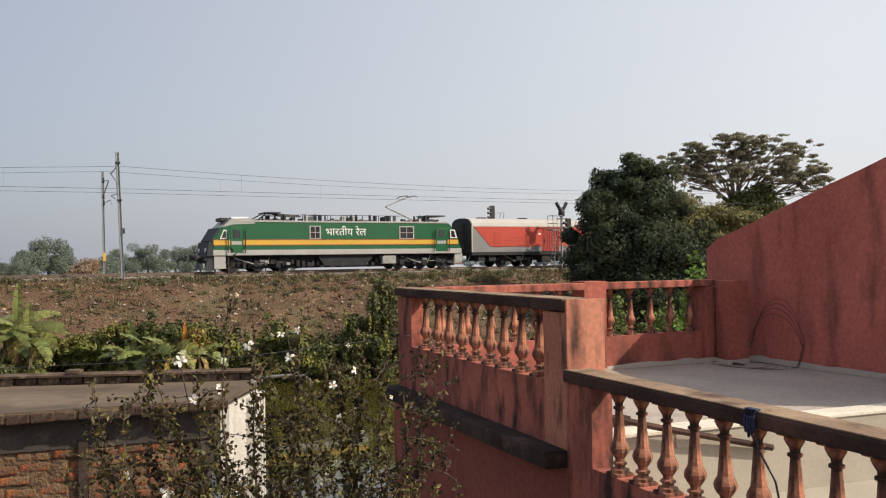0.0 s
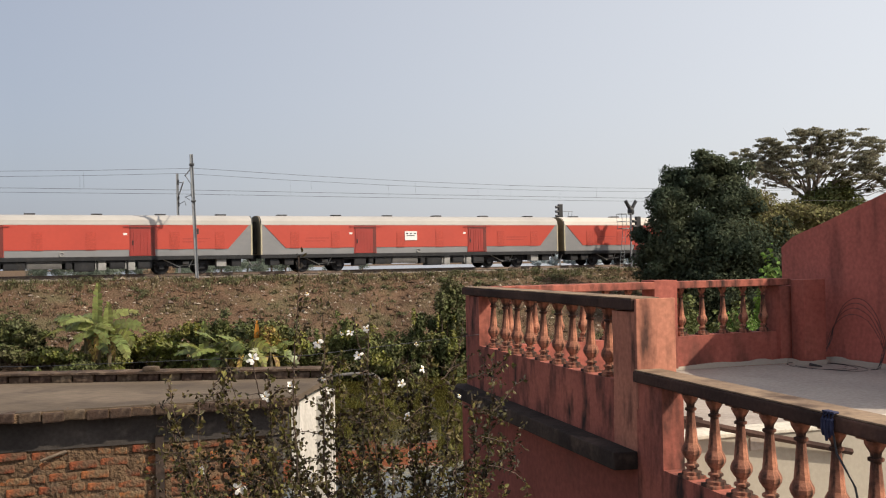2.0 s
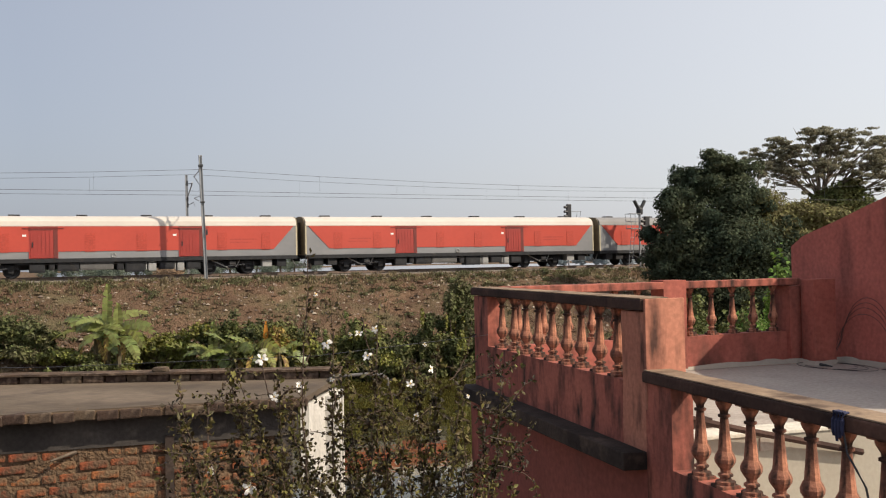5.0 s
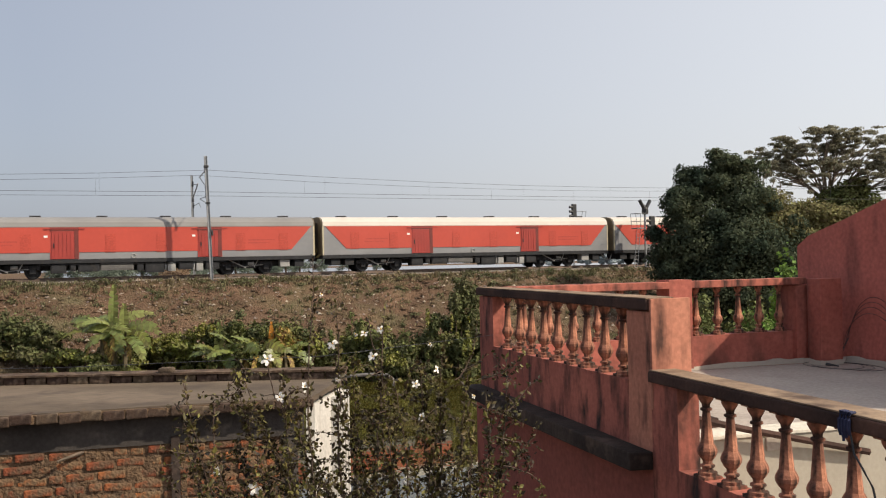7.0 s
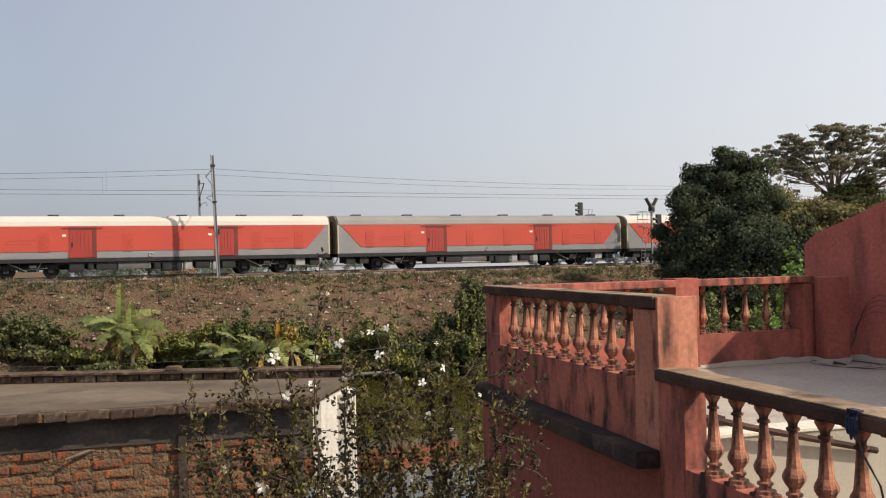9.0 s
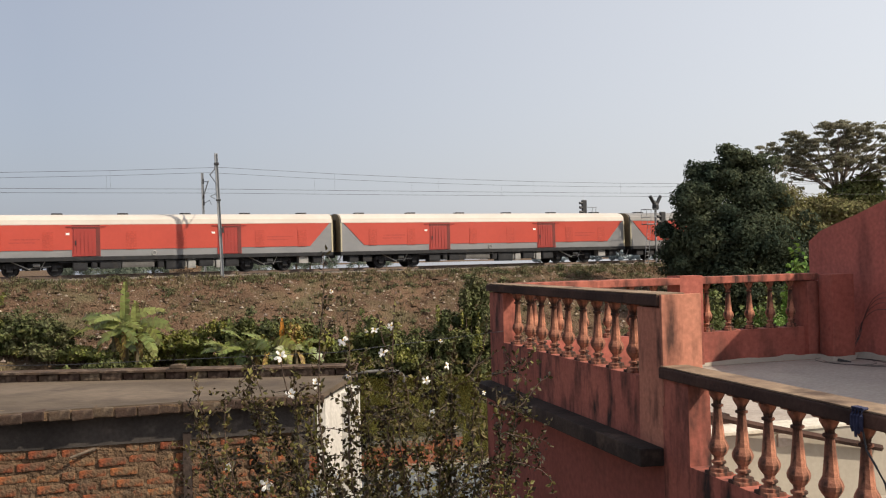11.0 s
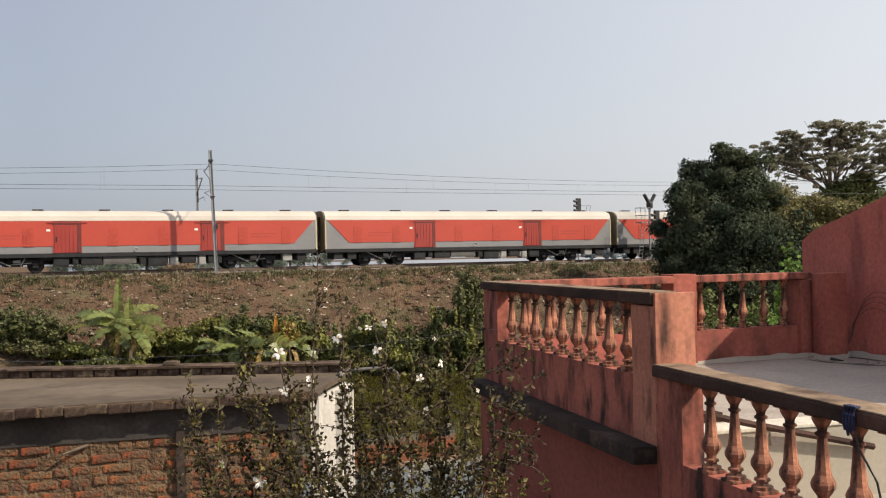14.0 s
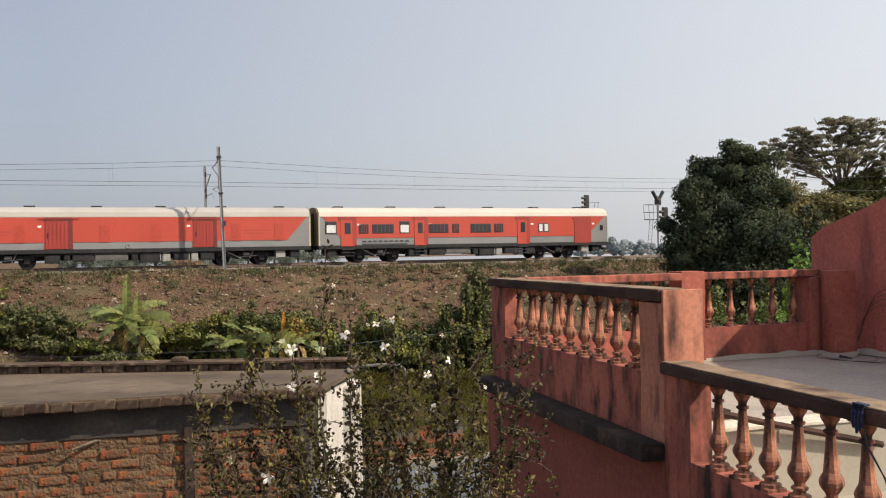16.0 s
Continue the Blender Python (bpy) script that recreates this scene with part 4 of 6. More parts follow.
def build_masts():
    p = track_point(-16.5, 2.05)
    m1 = thing("catenary_mast", "grey steel catenary mast leaning slightly, beside the near track", "mast", pose(p.x, p.y, 5.1, 0, -1.9, math.degrees(ALPHA)), "catenary masts")
    part("mast", i_mast(8.05, 0.17), GALV, m1)
    part("footing", box(-0.3, 0.3, -0.3, 0.3, -0.3, 0.12, 0.03), DARK_CONC, m1)
    part("mast_clamp", box(-0.14, 0.14, -0.14, 0.14, 7.3, 7.45, 0.02), DARK_STEEL, m1)
    part("mast_clamp", box(-0.14, 0.14, -0.14, 0.14, 5.0, 5.1, 0.02), DARK_STEEL, m1)
    part("mast_plate", box(0.1, 0.22, -0.18, -0.1, 2.95, 3.3, 0.02), BLACK, m1)
    cantilever(m1, 7.9, 3.0, 1)
    p = track_point(-15.9, -10.0)
    m2 = thing("catenary_mast", "grey steel catenary mast beyond the far track", "mast", pose(p.x, p.y, 5.15, 0, -0.6, math.degrees(ALPHA)), "catenary masts")
    part("mast", i_mast(7.95, 0.15), GALV, m2)
    part("footing", box(-0.3, 0.3, -0.3, 0.3, -0.3, 0.12, 0.03), DARK_CONC, m2)
    part("warning_plate", box(-0.1, 0.1, -0.14, -0.1, 1.3, 1.9), STRIPE, m2)
    cantilever(m2, 7.95, 3.1, -1)
    for s in (-72, 48, 108, 168):
        for d in (2.05, -10.0):
            p = track_point(s, d)
            copy_thing(m1 if d > 0 else m2, pose(p.x, p.y, 5.1, 0, 0, math.degrees(ALPHA)))


build_masts()


def span_wires():
    """Catenary and contact wires over both tracks, and a feeder line, hung from mast to mast."""
    spans = [-192, -132, -72, -16.0, 48, 108, 168, 228]
    for d, zc, zk, nm in ((-1.25, 12.6, 11.13, "near"), (-6.9, 12.8, 11.3, "far")):
        for z_end, sag, r, name in ((zc, 0.75, 0.011, "catenary_wire"), (zk, 0.08, 0.012, "contact_wire")):
            pts = []
            for a, b in zip(spans, spans[1:]):
                for i in range(8):
                    f = i / 8
                    q = track_point(a + (b - a) * f, d)
                    pts.append((q.x, q.y, z_end - sag * 4 * f * (1 - f)))
            ob = part(name, tube(pts, r, 4), WIRE)
            tagged(ob, "thin dark overhead wire above the railway", "overhead wire", "overhead wires")
        bmd = bmesh.new()
        for a, b in zip(spans[1:], spans[2:6]):
            for i in range(1, 8):
                f = i / 8
                q = track_point(a + (b - a) * f, d)
                tube([(q.x, q.y, zk - 0.08 * 4 * f * (1 - f)), (q.x, q.y, zc - 0.75 * 4 * f * (1 - f))], 0.005, 3, bmd)
        tagged(part("dropper_wires", bmd, WIRE), "fine droppers between the overhead wires", "overhead wire", kind="stuff")


span_wires()


def signal_head(parent, x, z0, h=1.25):
    hd = part("signal_head", box(x - 0.22, x + 0.22, -0.3, -0.05, z0, z0 + h, 0.05), BLACK, parent)
    for k in range(3):
        part("hood", cyl((x - 0.32, -0.18, z0 + 0.22 + k * 0.4), "x", 0.12, 0.3, 10), BLACK, hd)
    return hd


def build_signals():
    p = track_point(17.26, 1.6)
    s2 = thing("railway_signal", "black colour-light signal with a vee route indicator on a grey post", "railway signal", pose(p.x, p.y, 5.05, 0, 0, math.degrees(ALPHA)), "railway signals")
    part("post", cyl((0, 0, 2.6), "z", 0.075, 5.2, 10), GALV, s2)
    part("base_box", box(-0.25, 0.25, -0.25, 0.25, -0.2, 0.3, 0.03), DARK_CONC, s2)
    signal_head(s2, 0.55, 2.9, 1.4)
    part("hood_plate", box(0.0, 0.5, -0.2, 0.0, 2.75, 3.1, 0.02), BLACK, s2)
    arms = bmesh.new()
    for sx in (-1, 1):
        tube([(0, -0.05, 4.75), (sx * 0.5, -0.05, 5.55)], 0.14, 8, arms)
    part("route_indicator", arms, BLACK, s2, "black vee-shaped lamp arms")
    part("indicator_box", lathe([(0.2, 0), (0.26, 0.1), (0.26, 0.4), (0.15, 0.55)], 10, at=(0, -0.05, 4.45)), BLACK, s2)
    pl = bmesh.new()
    for x in (-0.95, -0.15):
        for y in (-0.3, 0.4):
            tube([(x, y, 3.3), (x + (-0.12 if x < -0.5 else 0.05), y, 4.5)], 0.022, 4, pl)
    for z in (3.35, 3.9, 4.5):
        tube([(-1.05, -0.3, z), (-0.1, -0.3, z)], 0.022, 4, pl)
        tube([(-1.05, 0.4, z), (-0.1, 0.4, z)], 0.022, 4, pl)
        tube([(-1.05, -0.3, z), (-1.05, 0.4, z)], 0.022, 4, pl)
    box(-1.0, -0.1, -0.3, 0.4, 3.3, 3.34, bm=pl)
    part("platform_cage", pl, GALV, s2)["kind"] = "stuff"
    ld = bmesh.new()
    for dx in (-0.16, 0.16):
        tube([(-0.95 + dx, 0.05, 0), (-0.55 + dx, 0.05, 3.4)], 0.025, 4, ld)
    for k in range(11):
        tube([(-1.1 + 0.4 * k / 11, 0.05, 0.3 + k * 0.29), (-0.75 + 0.4 * k / 11, 0.05, 0.3 + k * 0.29)], 0.015, 4, ld)
    part("ladder", ld, GALV, s2)
    p = track_point(17.42, -9.4)
    s1 = thing("railway_signal", "black colour-light signal on a post beyond the far track", "railway signal", pose(p.x, p.y, 5.35, 0, 0, math.degrees(ALPHA)), "railway signals")
    part("post", cyl((0, 0, 2.45), "z", 0.075, 5.5, 10), GALV, s1)
    part("base_box", box(-0.25, 0.25, -0.25, 0.25, -0.5, 0.0, 0.03), DARK_CONC, s1)
    signal_head(s1, 0.0, 4.4, 1.3)
    cg = bmesh.new()
    for x in (0.35, 1.15):
        tube([(x, 0, 3.9), (x + (0.25 if x > 1 else 0), 0, 5.1)], 0.025, 4, cg)
        tube([(x, 0.6, 3.9), (x + (0.25 if x > 1 else 0), 0.6, 5.1)], 0.025, 4, cg)
    for z in (3.95, 4.5, 5.05):
        tube([(0.3, 0, z), (1.35, 0, z)], 0.025, 4, cg)
    part("platform_cage", cg, GALV, s1)["kind"] = "stuff"


build_signals()


# ---------- pink house with balustrades ----------
HOUSE = pose(1.54, 6.59, 0, 0, 0, 15.5)     # local x: into the house, y: along the front, away


def baluster_mesh(h, r):
    prof = [(0.62, 0), (0.62, 0.035), (0.95, 0.04), (0.95, 0.075), (0.6, 0.085), (0.5, 0.12), (0.72, 0.13), (0.72, 0.155), (0.46, 0.17), (0.5, 0.205), (0.72, 0.235), (0.96, 0.285), (1.0, 0.325), (0.9, 0.36), (0.66, 0.41),
            (0.58, 0.50), (0.5, 0.60), (0.43, 0.70), (0.38, 0.775), (0.58, 0.785), (0.58, 0.81), (0.38, 0.82), (0.42, 0.855), (0.66, 0.9), (0.8, 0.935), (0.8, 1.0)]
    b = lathe([(a * r, z * h) for a, z in prof], 10)
    box(-r * 1.02, r * 1.02, -r * 1.02, r * 1.02, -0.01, 0.04 * h, 0.006, bm=b)
    box(-r * 0.98, r * 0.98, -r * 0.98, r * 0.98, 0.965 * h, h + 0.01, 0.006, bm=b)
    me = bpy.data.meshes.new("baluster")
    b.to_mesh(me)
    b.free()
    for p in me.polygons:
        p.use_smooth = False
    me.materials.append(PINK_BALUSTER)
    return me


def rough_wall(name, b, material, parent, label="", cut=0.25, amp=0.006):
    """A plastered piece with slightly wavy faces."""
    bmesh.ops.subdivide_edges(b, edges=[e for e in b.edges if e.calc_length() > cut], cuts=3, use_grid_fill=True)
    for v in b.verts:
        v.co += Vector((noise.noise(v.co * 2.1), noise.noise(v.co * 2.1 + Vector((9, 0, 0))), noise.noise(v.co * 2.1 + Vector((0, 9, 0))))) * amp
    return part(name, b, material, parent, label)


def build_house():
    hs = thing("terrace_house", "weathered pink plastered house with balustraded roof terraces", "house", HOUSE)
    up_me, low_me, rear_me = baluster_mesh(0.555, 0.066), baluster_mesh(0.575, 0.067), baluster_mesh(0.625, 0.066)
    th = 0.19
    # walls below, down to the ground
    rough_wall("front_wall", box(0.0, 0.26, -4.5, 3.93, 0.5, 3.58), PINK_LOWER, hs)
    rough_wall("front_wall", box(0.0, 0.19, 0.0, 3.93, 3.58, 4.5), PINK_LOWER, hs, "plain pink plastered front")
    part("back_wall", box(0.0, 5.4, 3.94, 4.16, 0.5, 4.45), PINK_CLEAN, hs)
    part("side_wall", box(5.35, 5.55, -4.5, 4.4, 0.5, 4.0), PINK_CLEAN, hs)
    part("near_wall", box(0.27, 5.34, -4.5, -4.3, 0.5, 3.7), PINK_CLEAN, hs)
    # upper parapet along the front
    rough_wall("parapet", box(0.0, th, 0.36, 3.5, 4.5, 5.07), PINK, hs, "stained pink parapet wall")
    rough_wall("corner_post", box(0.0, 0.315, 0.0, 0.36, 4.5, 5.61, 0.008), POST, hs, "stained pink corner post")
    rough_wall("post_face", box(-0.005, 0.32, -0.03, 0.0, 4.9, 5.705, 0.005), POST, hs, "sunlit stained face of the corner post", amp=0.003)
    rough_wall("end_post", box(0.0, th, 3.5, 3.97, 4.5, 5.61), PINK, hs)
    rough_wall("coping", box(-0.03, th + 0.03, 0.0, 4.02, 5.62, 5.70, 0.012), COPING, hs, "dark weathered coping", amp=0.004)
    for v in (3.27, 2.90, 2.57, 2.24, 1.90, 1.56, 1.26, 0.91, 0.585):
        shared("baluster", up_me, hs, pose(0.085, v, 5.07))
    # thin layer added so the coping top reads as sunlit above its dark front
    rough_wall("coping_screed", box(-0.022, th + 0.02, 0.01, 4.0, 5.702, 5.712, 0.003), COPING_TOP, hs, "added worn tan layer with the coping's sunlit tone painted in", amp=0.003)
    lg = box(-0.2, 0.0, 0.0, 4.0, 4.47, 4.60, 0.01)
    rough_wall("ledge", lg, LEDGE, hs, "blackened projecting concrete ledge", amp=0.012)
    # lower parapet in the same line
    rough_wall("parapet", box(0.0, 0.17, -4.5, -0.35, 3.6, 4.53), PINK, hs, "stained pink parapet wall")
    rough_wall("end_post", box(0.0, 0.17, -0.36, 0.0, 3.58, 5.1), PINK, hs)
    rough_wall("coping", box(-0.03, 0.19, -4.5, 0.0, 5.10, 5.18, 0.012), COPING, hs, "dark weathered coping", amp=0.004)
    rough_wall("coping_screed", box(-0.02, 0.185, -4.5, -0.01, 5.182, 5.192, 0.003), COPING_TOP, hs, "added worn tan layer with the coping's sunlit tone painted in", amp=0.003)
    part("riser_batten", tube([(0.16, -0.02, 4.86), (0.9, 0.2, 4.66), (2.1, 0.255, 4.38)], 0.03, 6), COPING, hs, "dark brown strip slanting along the riser")
    for i in range(14):
        shared("baluster", low_me, hs, pose(0.075, -0.6 - i * 0.277, 4.53))
    rough_wall("end_post", box(0.0, 0.26, -4.8, -4.5, 3.6, 5.1), PINK, hs)
    # rear parapet, slightly out of square
    rr = new("rear_parapet")
    rr.parent = hs
    rr.matrix_basis = pose(0.0, 3.97, 0, 0, 0, 4.6)
    rr["label"] = "pink rear parapet with balusters"
    for x0, x1 in ((0.3, 2.56), (2.9, 4.68)):
        rough_wall("low_wall", box(x0, x1, 0.02, 0.22, 4.4, 5.0), PINK_CLEAN, rr)
    rough_wall("pillar", box(2.56, 2.9, -0.02, 0.26, 4.4, 5.72, 0.006), PINK_CLEAN, rr)
    rough_wall("rear_coping", box(0.3, 4.72, -0.02, 0.26, 5.61, 5.70, 0.01), PINK, rr, amp=0.004)
    rough_wall("end_pier", box(4.5, 4.74, -0.05, 0.25, 4.4, 5.6), PINK_CLEAN, rr)
    rough_wall("corner_pier", box(4.63, 4.97, 3.98, 4.24, 4.5, 5.69, 0.01), PINK_CLEAN, hs, "plain pink pier at the wall corner")
    for x in (3.05, 3.38, 3.71, 4.04, 4.37, 0.62, 0.95, 1.28, 1.61, 1.94, 2.27):
        shared("baluster", rear_me, rr, pose(x, 0.12, 5.0))
    # terrace deck, its front step and the lower terrace
    part("deck", box(0.19, 5.4, 0.46, 4.2, 4.42, 4.58), DECK, hs, "grey waterproofed terrace floor")
    rough_wall("step_wall", box(0.27, 5.4, 0.3, 0.46, 3.8, 4.57, 0.006), LIMEWASH, hs, "limewashed riser of the upper terrace", amp=0.004)
    rough_wall("step_kerb", box(0.27, 5.35, 0.285, 0.575, 4.572, 4.602, 0.006), WHITE_LIME, hs, "white kerb strip with sunlight put into its limewash", amp=0.004)
    part("wall_vent", box(1.16, 1.33, 0.285, 0.31, 4.45, 4.555, 0.008), DECK, hs, "grey vent plate in the riser")
    part("lower_floor", box(0.26, 5.4, -4.4, 0.3, 3.82, 3.98), LIMEWASH, hs, "pale limewashed lower terrace floor")
    fl = bmesh.new()
    pts = [(0.3, 4.16), (1.5, 4.2), (3.0, 4.26), (3.9, 4.3), (4.6, 4.28), (4.62, 3.96), (4.98, 3.96), (5.0, 4.2), (5.2, 4.2), (5.22, 3.5), (5.23, 2.5), (5.24, 1.2)]
    for i, (a, b) in enumerate(zip(pts, pts[1:])):
        n = 6
        for k in range(n):
            f0, f1 = k / n, (k + 1) / n
            p0, p1 = Vector((*a, 4.58)).lerp(Vector((*b, 4.58)), f0), Vector((*a, 4.58)).lerp(Vector((*b, 4.58)), f1)
            h0, h1 = (0.045 + 0.05 * abs(noise.noise(p * 3)) for p in (p0, p1))
            ins = Vector((2.2, 1.8, 4.58))
            q0, q1 = p0 + (ins - p0).normalized() * 0.12, p1 + (ins - p1).normalized() * 0.12
            fl.faces.new([fl.verts.new(q) for q in (q0 + Vector((0, 0, 0.004)), q1 + Vector((0, 0, 0.004)), p1 + Vector((0, 0, h1)), p0 + Vector((0, 0, h0)))])
    bmesh.ops.remove_doubles(fl, verts=fl.verts, dist=0.002)
    part("waterproof_fillet", fl, LIMEWASH, hs, "pale waterproofing fillet at the wall foot")
    # tall side wall with a sloping top (over the stair)
    tw = bmesh.new()
    # near end lies out of view, its length set to shade the deck
    a0, a1 = Vector((5.25, 5.22, 0)), Vector((5.25, -0.75, 0))
    out = Vector((0.2, 0.03, 0))
    lo = 0.5
    n = 24
    cols = []
    for i in range(n + 1):
        f = i / n
        base = a0.lerp(a1, f)
        dist = f * (a1 - a0).length
        top = 6.13 + min(0.065, dist * 0.3) + dist * 0.2825 + 0.012 * noise.noise((f * 9, 0, 0))
        cols.append([tw.verts.new(base + Vector((0, 0, lo))), tw.verts.new(base + Vector((0, 0, top))), tw.verts.new(base + out + Vector((0, 0, top))), tw.verts.new(base + out + Vector((0, 0, lo)))])
    for c0, c1 in zip(cols, cols[1:]):
        for k in range(4):
            tw.faces.new((c0[k], c1[k], c1[(k + 1) % 4], c0[(k + 1) % 4]))
    tw.faces.new(cols[0])
    tw.faces.new(cols[-1][::-1])
    bmesh.ops.recalc_face_normals(tw, faces=tw.faces)
    part("stair_wall", tw, STAIR_PINK, hs, "tall pink stair wall with a sloping top")
    part("brick_stub", box(0.75, 1.0, 0.7, 0.82, 4.58, 4.66, 0.006), COPING, hs)
    return hs


build_house()


def build_cable_coil():
    b = bmesh.new()
    rng = np.random.default_rng(3)
    o = Vector((5.2, 3.62, 0))
    for k in range(4):
        w = 0.50 + 0.04 * rng.random()
        h = 0.84 - 0.07 * k + 0.02 * rng.random()
        pts = []
        for i in range(31):
            a = math.pi * (-0.08 + 1.16 * i / 30)
            lean = 0.05 + 0.02 * k + 0.35 * max(0.0, 0.35 - math.sin(a))
            pts.append(o + Vector((-lean, -w * math.cos(a) + rng.normal(0, 0.004), 4.6 + h * max(0.0, math.sin(a)))))
        tube(pts, 0.0035, 5, b)
    for k in range(3):
        pts = [o + Vector((-0.45 - 0.12 * k + 0.3 * math.sin(i * 0.3 + k), (0.52 - 0.05 * k) * math.cos(i * 0.3 + k), 4.592 + 0.012 * k)) for i in range(15)]
        tube(pts, 0.0035, 5, b)
    tube([o + Vector((-0.62, 0.22, 4.6)), o + Vector((-0.7, 0.1, 4.62)), o + Vector((-0.6, 0.0, 4.6))], [0.01, 0.022, 0.008], 6, b)
    ob = part("cable_coil", b, BLACK)
    ob.matrix_basis = HOUSE
    tagged(ob, "loose coil of thin black cable against the pink wall", "cable coil")


def build_rag():
    b = bmesh.new()
    for k in range(4):
        y = -2.03 - 0.022 * k
        drop = (5.075, 5.05, 5.07, 5.085)[k]
        tube([(0.0, y + 0.004, 5.197), (-0.036, y, 5.197), (-0.044, y - 0.002, 5.16), (-0.042, y + 0.003, 5.11), (-0.038, y + 0.002, drop)], [0.008, 0.011, 0.011, 0.011, 0.007], 6, b)
    ob = part("tied_rag", b, BLUE_CLOTH)
    ob.matrix_basis = HOUSE
    tagged(ob, "dark blue rag tied round the coping", "rag")
    w = part("loose_wire", tube([(-0.03, -2.09, 5.09), (-0.045, -2.13, 5.0), (-0.05, -2.2, 4.93), (-0.05, -2.26, 4.86), (-0.055, -2.31, 4.7), (-0.05, -2.36, 4.5), (-0.06, -2.38, 4.3)], 0.006, 5), BLACK)
    w.matrix_basis = HOUSE
    tagged(w, "thin dark wire hanging over the balusters", "wire")


build_cable_coil()
build_rag()


# ---------- brick outhouse ----------
def build_outhouse():
    # corners of the flat roof on plan
    fl, fr, br, bl = Vector((-5.6, 6.02)), Vector((-1.03, 7.26)), Vector((-0.86, 8.45)), Vector((-7.4, 8.55))
    z = 4.95
    oh = thing("brick_outhouse", "rough brick outhouse with a flat concrete roof and white side wall", "outhouse")
    quad = [fl, fr, br, bl]
    sl = prism([tuple(p) for p in quad], z - 0.045, z)
    rough_wall("roof_slab", sl, ROOF_SLAB, oh, "worn grey concrete roof slab", amp=0.012)
    # bricks on edge along the front and a kerb of bricks along the back
    bme = bpy.data.meshes.new("kerb_brick")
    bb = box(-0.076, 0.076, -0.1, 0.1, -0.036, 0.036, 0.012)
    bb.to_mesh(bme)
    bb.free()
    bme.materials.append(KERB)
    kme = bpy.data.meshes.new("kerb_brick")
    kb = box(-0.094, 0.094, -0.055, 0.055, -0.04, 0.04, 0.016)
    kb.to_mesh(kme)
    kb.free()
    kme.materials.append(KERB)
    rng = random.Random(4)
    d = (fr - fl)
    n = int(d.length / 0.157)
    ang = math.degrees(math.atan2(d.y, d.x))
    for i in range(n):
        p = fl + d * ((i + 0.5) / n)
        shared("kerb_brick", bme, oh, pose(p.x + rng.uniform(-0.012, 0.012), p.y + 0.055 + rng.uniform(-0.012, 0.012), z - 0.04 + rng.uniform(-0.008, 0.004), rng.uniform(-4, 4), rng.uniform(-3, 3), ang + rng.uniform(-4, 4)))
    un = d.normalized()
    jn = [fl + Vector((un.y, -un.x)) * 0.035, fr + Vector((un.y, -un.x)) * 0.035, fr + Vector((-un.y, un.x)) * 0.1, fl + Vector((-un.y, un.x)) * 0.1]
    rough_wall("joint_fill", prism([tuple(p) for p in jn], z - 0.073, z - 0.01), MORTAR, oh, "mortar between the edge bricks", cut=0.06, amp=0.006)
    d2 = (br - bl)
    n2 = int(d2.length / 0.194)
    ang2 = math.degrees(math.atan2(d2.y, d2.x))
    for i in range(n2):
        p = bl + d2 * ((i + 0.5) / n2)
        shared("kerb_brick", kme, oh, pose(p.x, p.y - 0.04 + rng.uniform(-0.012, 0.012), z + 0.033 + rng.uniform(-0.01, 0.006), rng.uniform(-3, 3), rng.uniform(-4, 4), ang2 + rng.uniform(-3, 3)))
    rough_wall("kerb_cap", prism([(bl.x, bl.y - 0.12), (br.x, br.y - 0.12), (br.x, br.y + 0.1), (bl.x, bl.y + 0.1)], z + 0.072, z + 0.09), KERB, oh, "mortar cap on the kerb", amp=0.01)
    part("kerb_stone", box(-2.60, -2.46, 8.37, 8.48, z + 0.08, z + 0.135, 0.022), KERB, oh)
    # beam under the slab, set back; the overhang's shadow is in its dark colour
    u = d.normalized()
    nrm = Vector((u.y, -u.x))
    def at(s, back):
        q = fl + u * s - nrm * back
        return (q.x, q.y)
    L = d.length
    rough_wall("beam", prism([at(0, 0.1), at(L - 0.05, 0.1), at(L - 0.05, 0.36), at(0, 0.36)], z - 0.31, z - 0.09), DARK_CONC, oh, "grey concrete beam darkened with the overhang's shade", amp=0.01)
    part("wall_core", prism([at(0, 0.15), at(L - 0.2, 0.15), at(L - 0.2, 0.36), at(0, 0.36)], 0.7, z - 0.31), MORTAR, oh, "mortared brick wall")
    # smeared mortar that stands proud of the joints and runs over some bricks
    mv, mf = [], []
    nx, nz = 170, 70
    for iz in range(nz + 1):
        for ix in range(nx + 1):
            ss_, zz_ = 1.0 + (L - 1.22) * ix / nx, z - 0.31 - 1.05 * iz / nz
            lump = noise.noise((ss_ * 7, zz_ * 12, 0)) * 0.013 + noise.noise((ss_ * 22, zz_ * 26, 5)) * 0.009 + noise.noise((ss_ * 45, zz_ * 7, 9)) * 0.006
            mv.append((*at(ss_, 0.1195 - lump), zz_))
    for iz in range(nz):
        for ix in range(nx):
            k = iz * (nx + 1) + ix
            mf.append((k, k + nx + 1, k + nx + 2, k + 1))
    part("mortar_smear", (mv, [], mf), MORTAR, oh, "rough smeared mortar over the brick face")
    # white side wall with reeded edge
    side = (br - fr).normalized()
    q = [fr - u * 0.10 + side * 0.2, fr - u * 0.03 + side * 0.2, br - u * 0.03 - side * 0.03, br - u * 0.10 - side * 0.03]
    rough_wall("side_wall", prism([tuple(p) for p in q], 0.7, z - 0.09), WHITE_WALL, oh, "sunlit white painted side wall", amp=0.006)
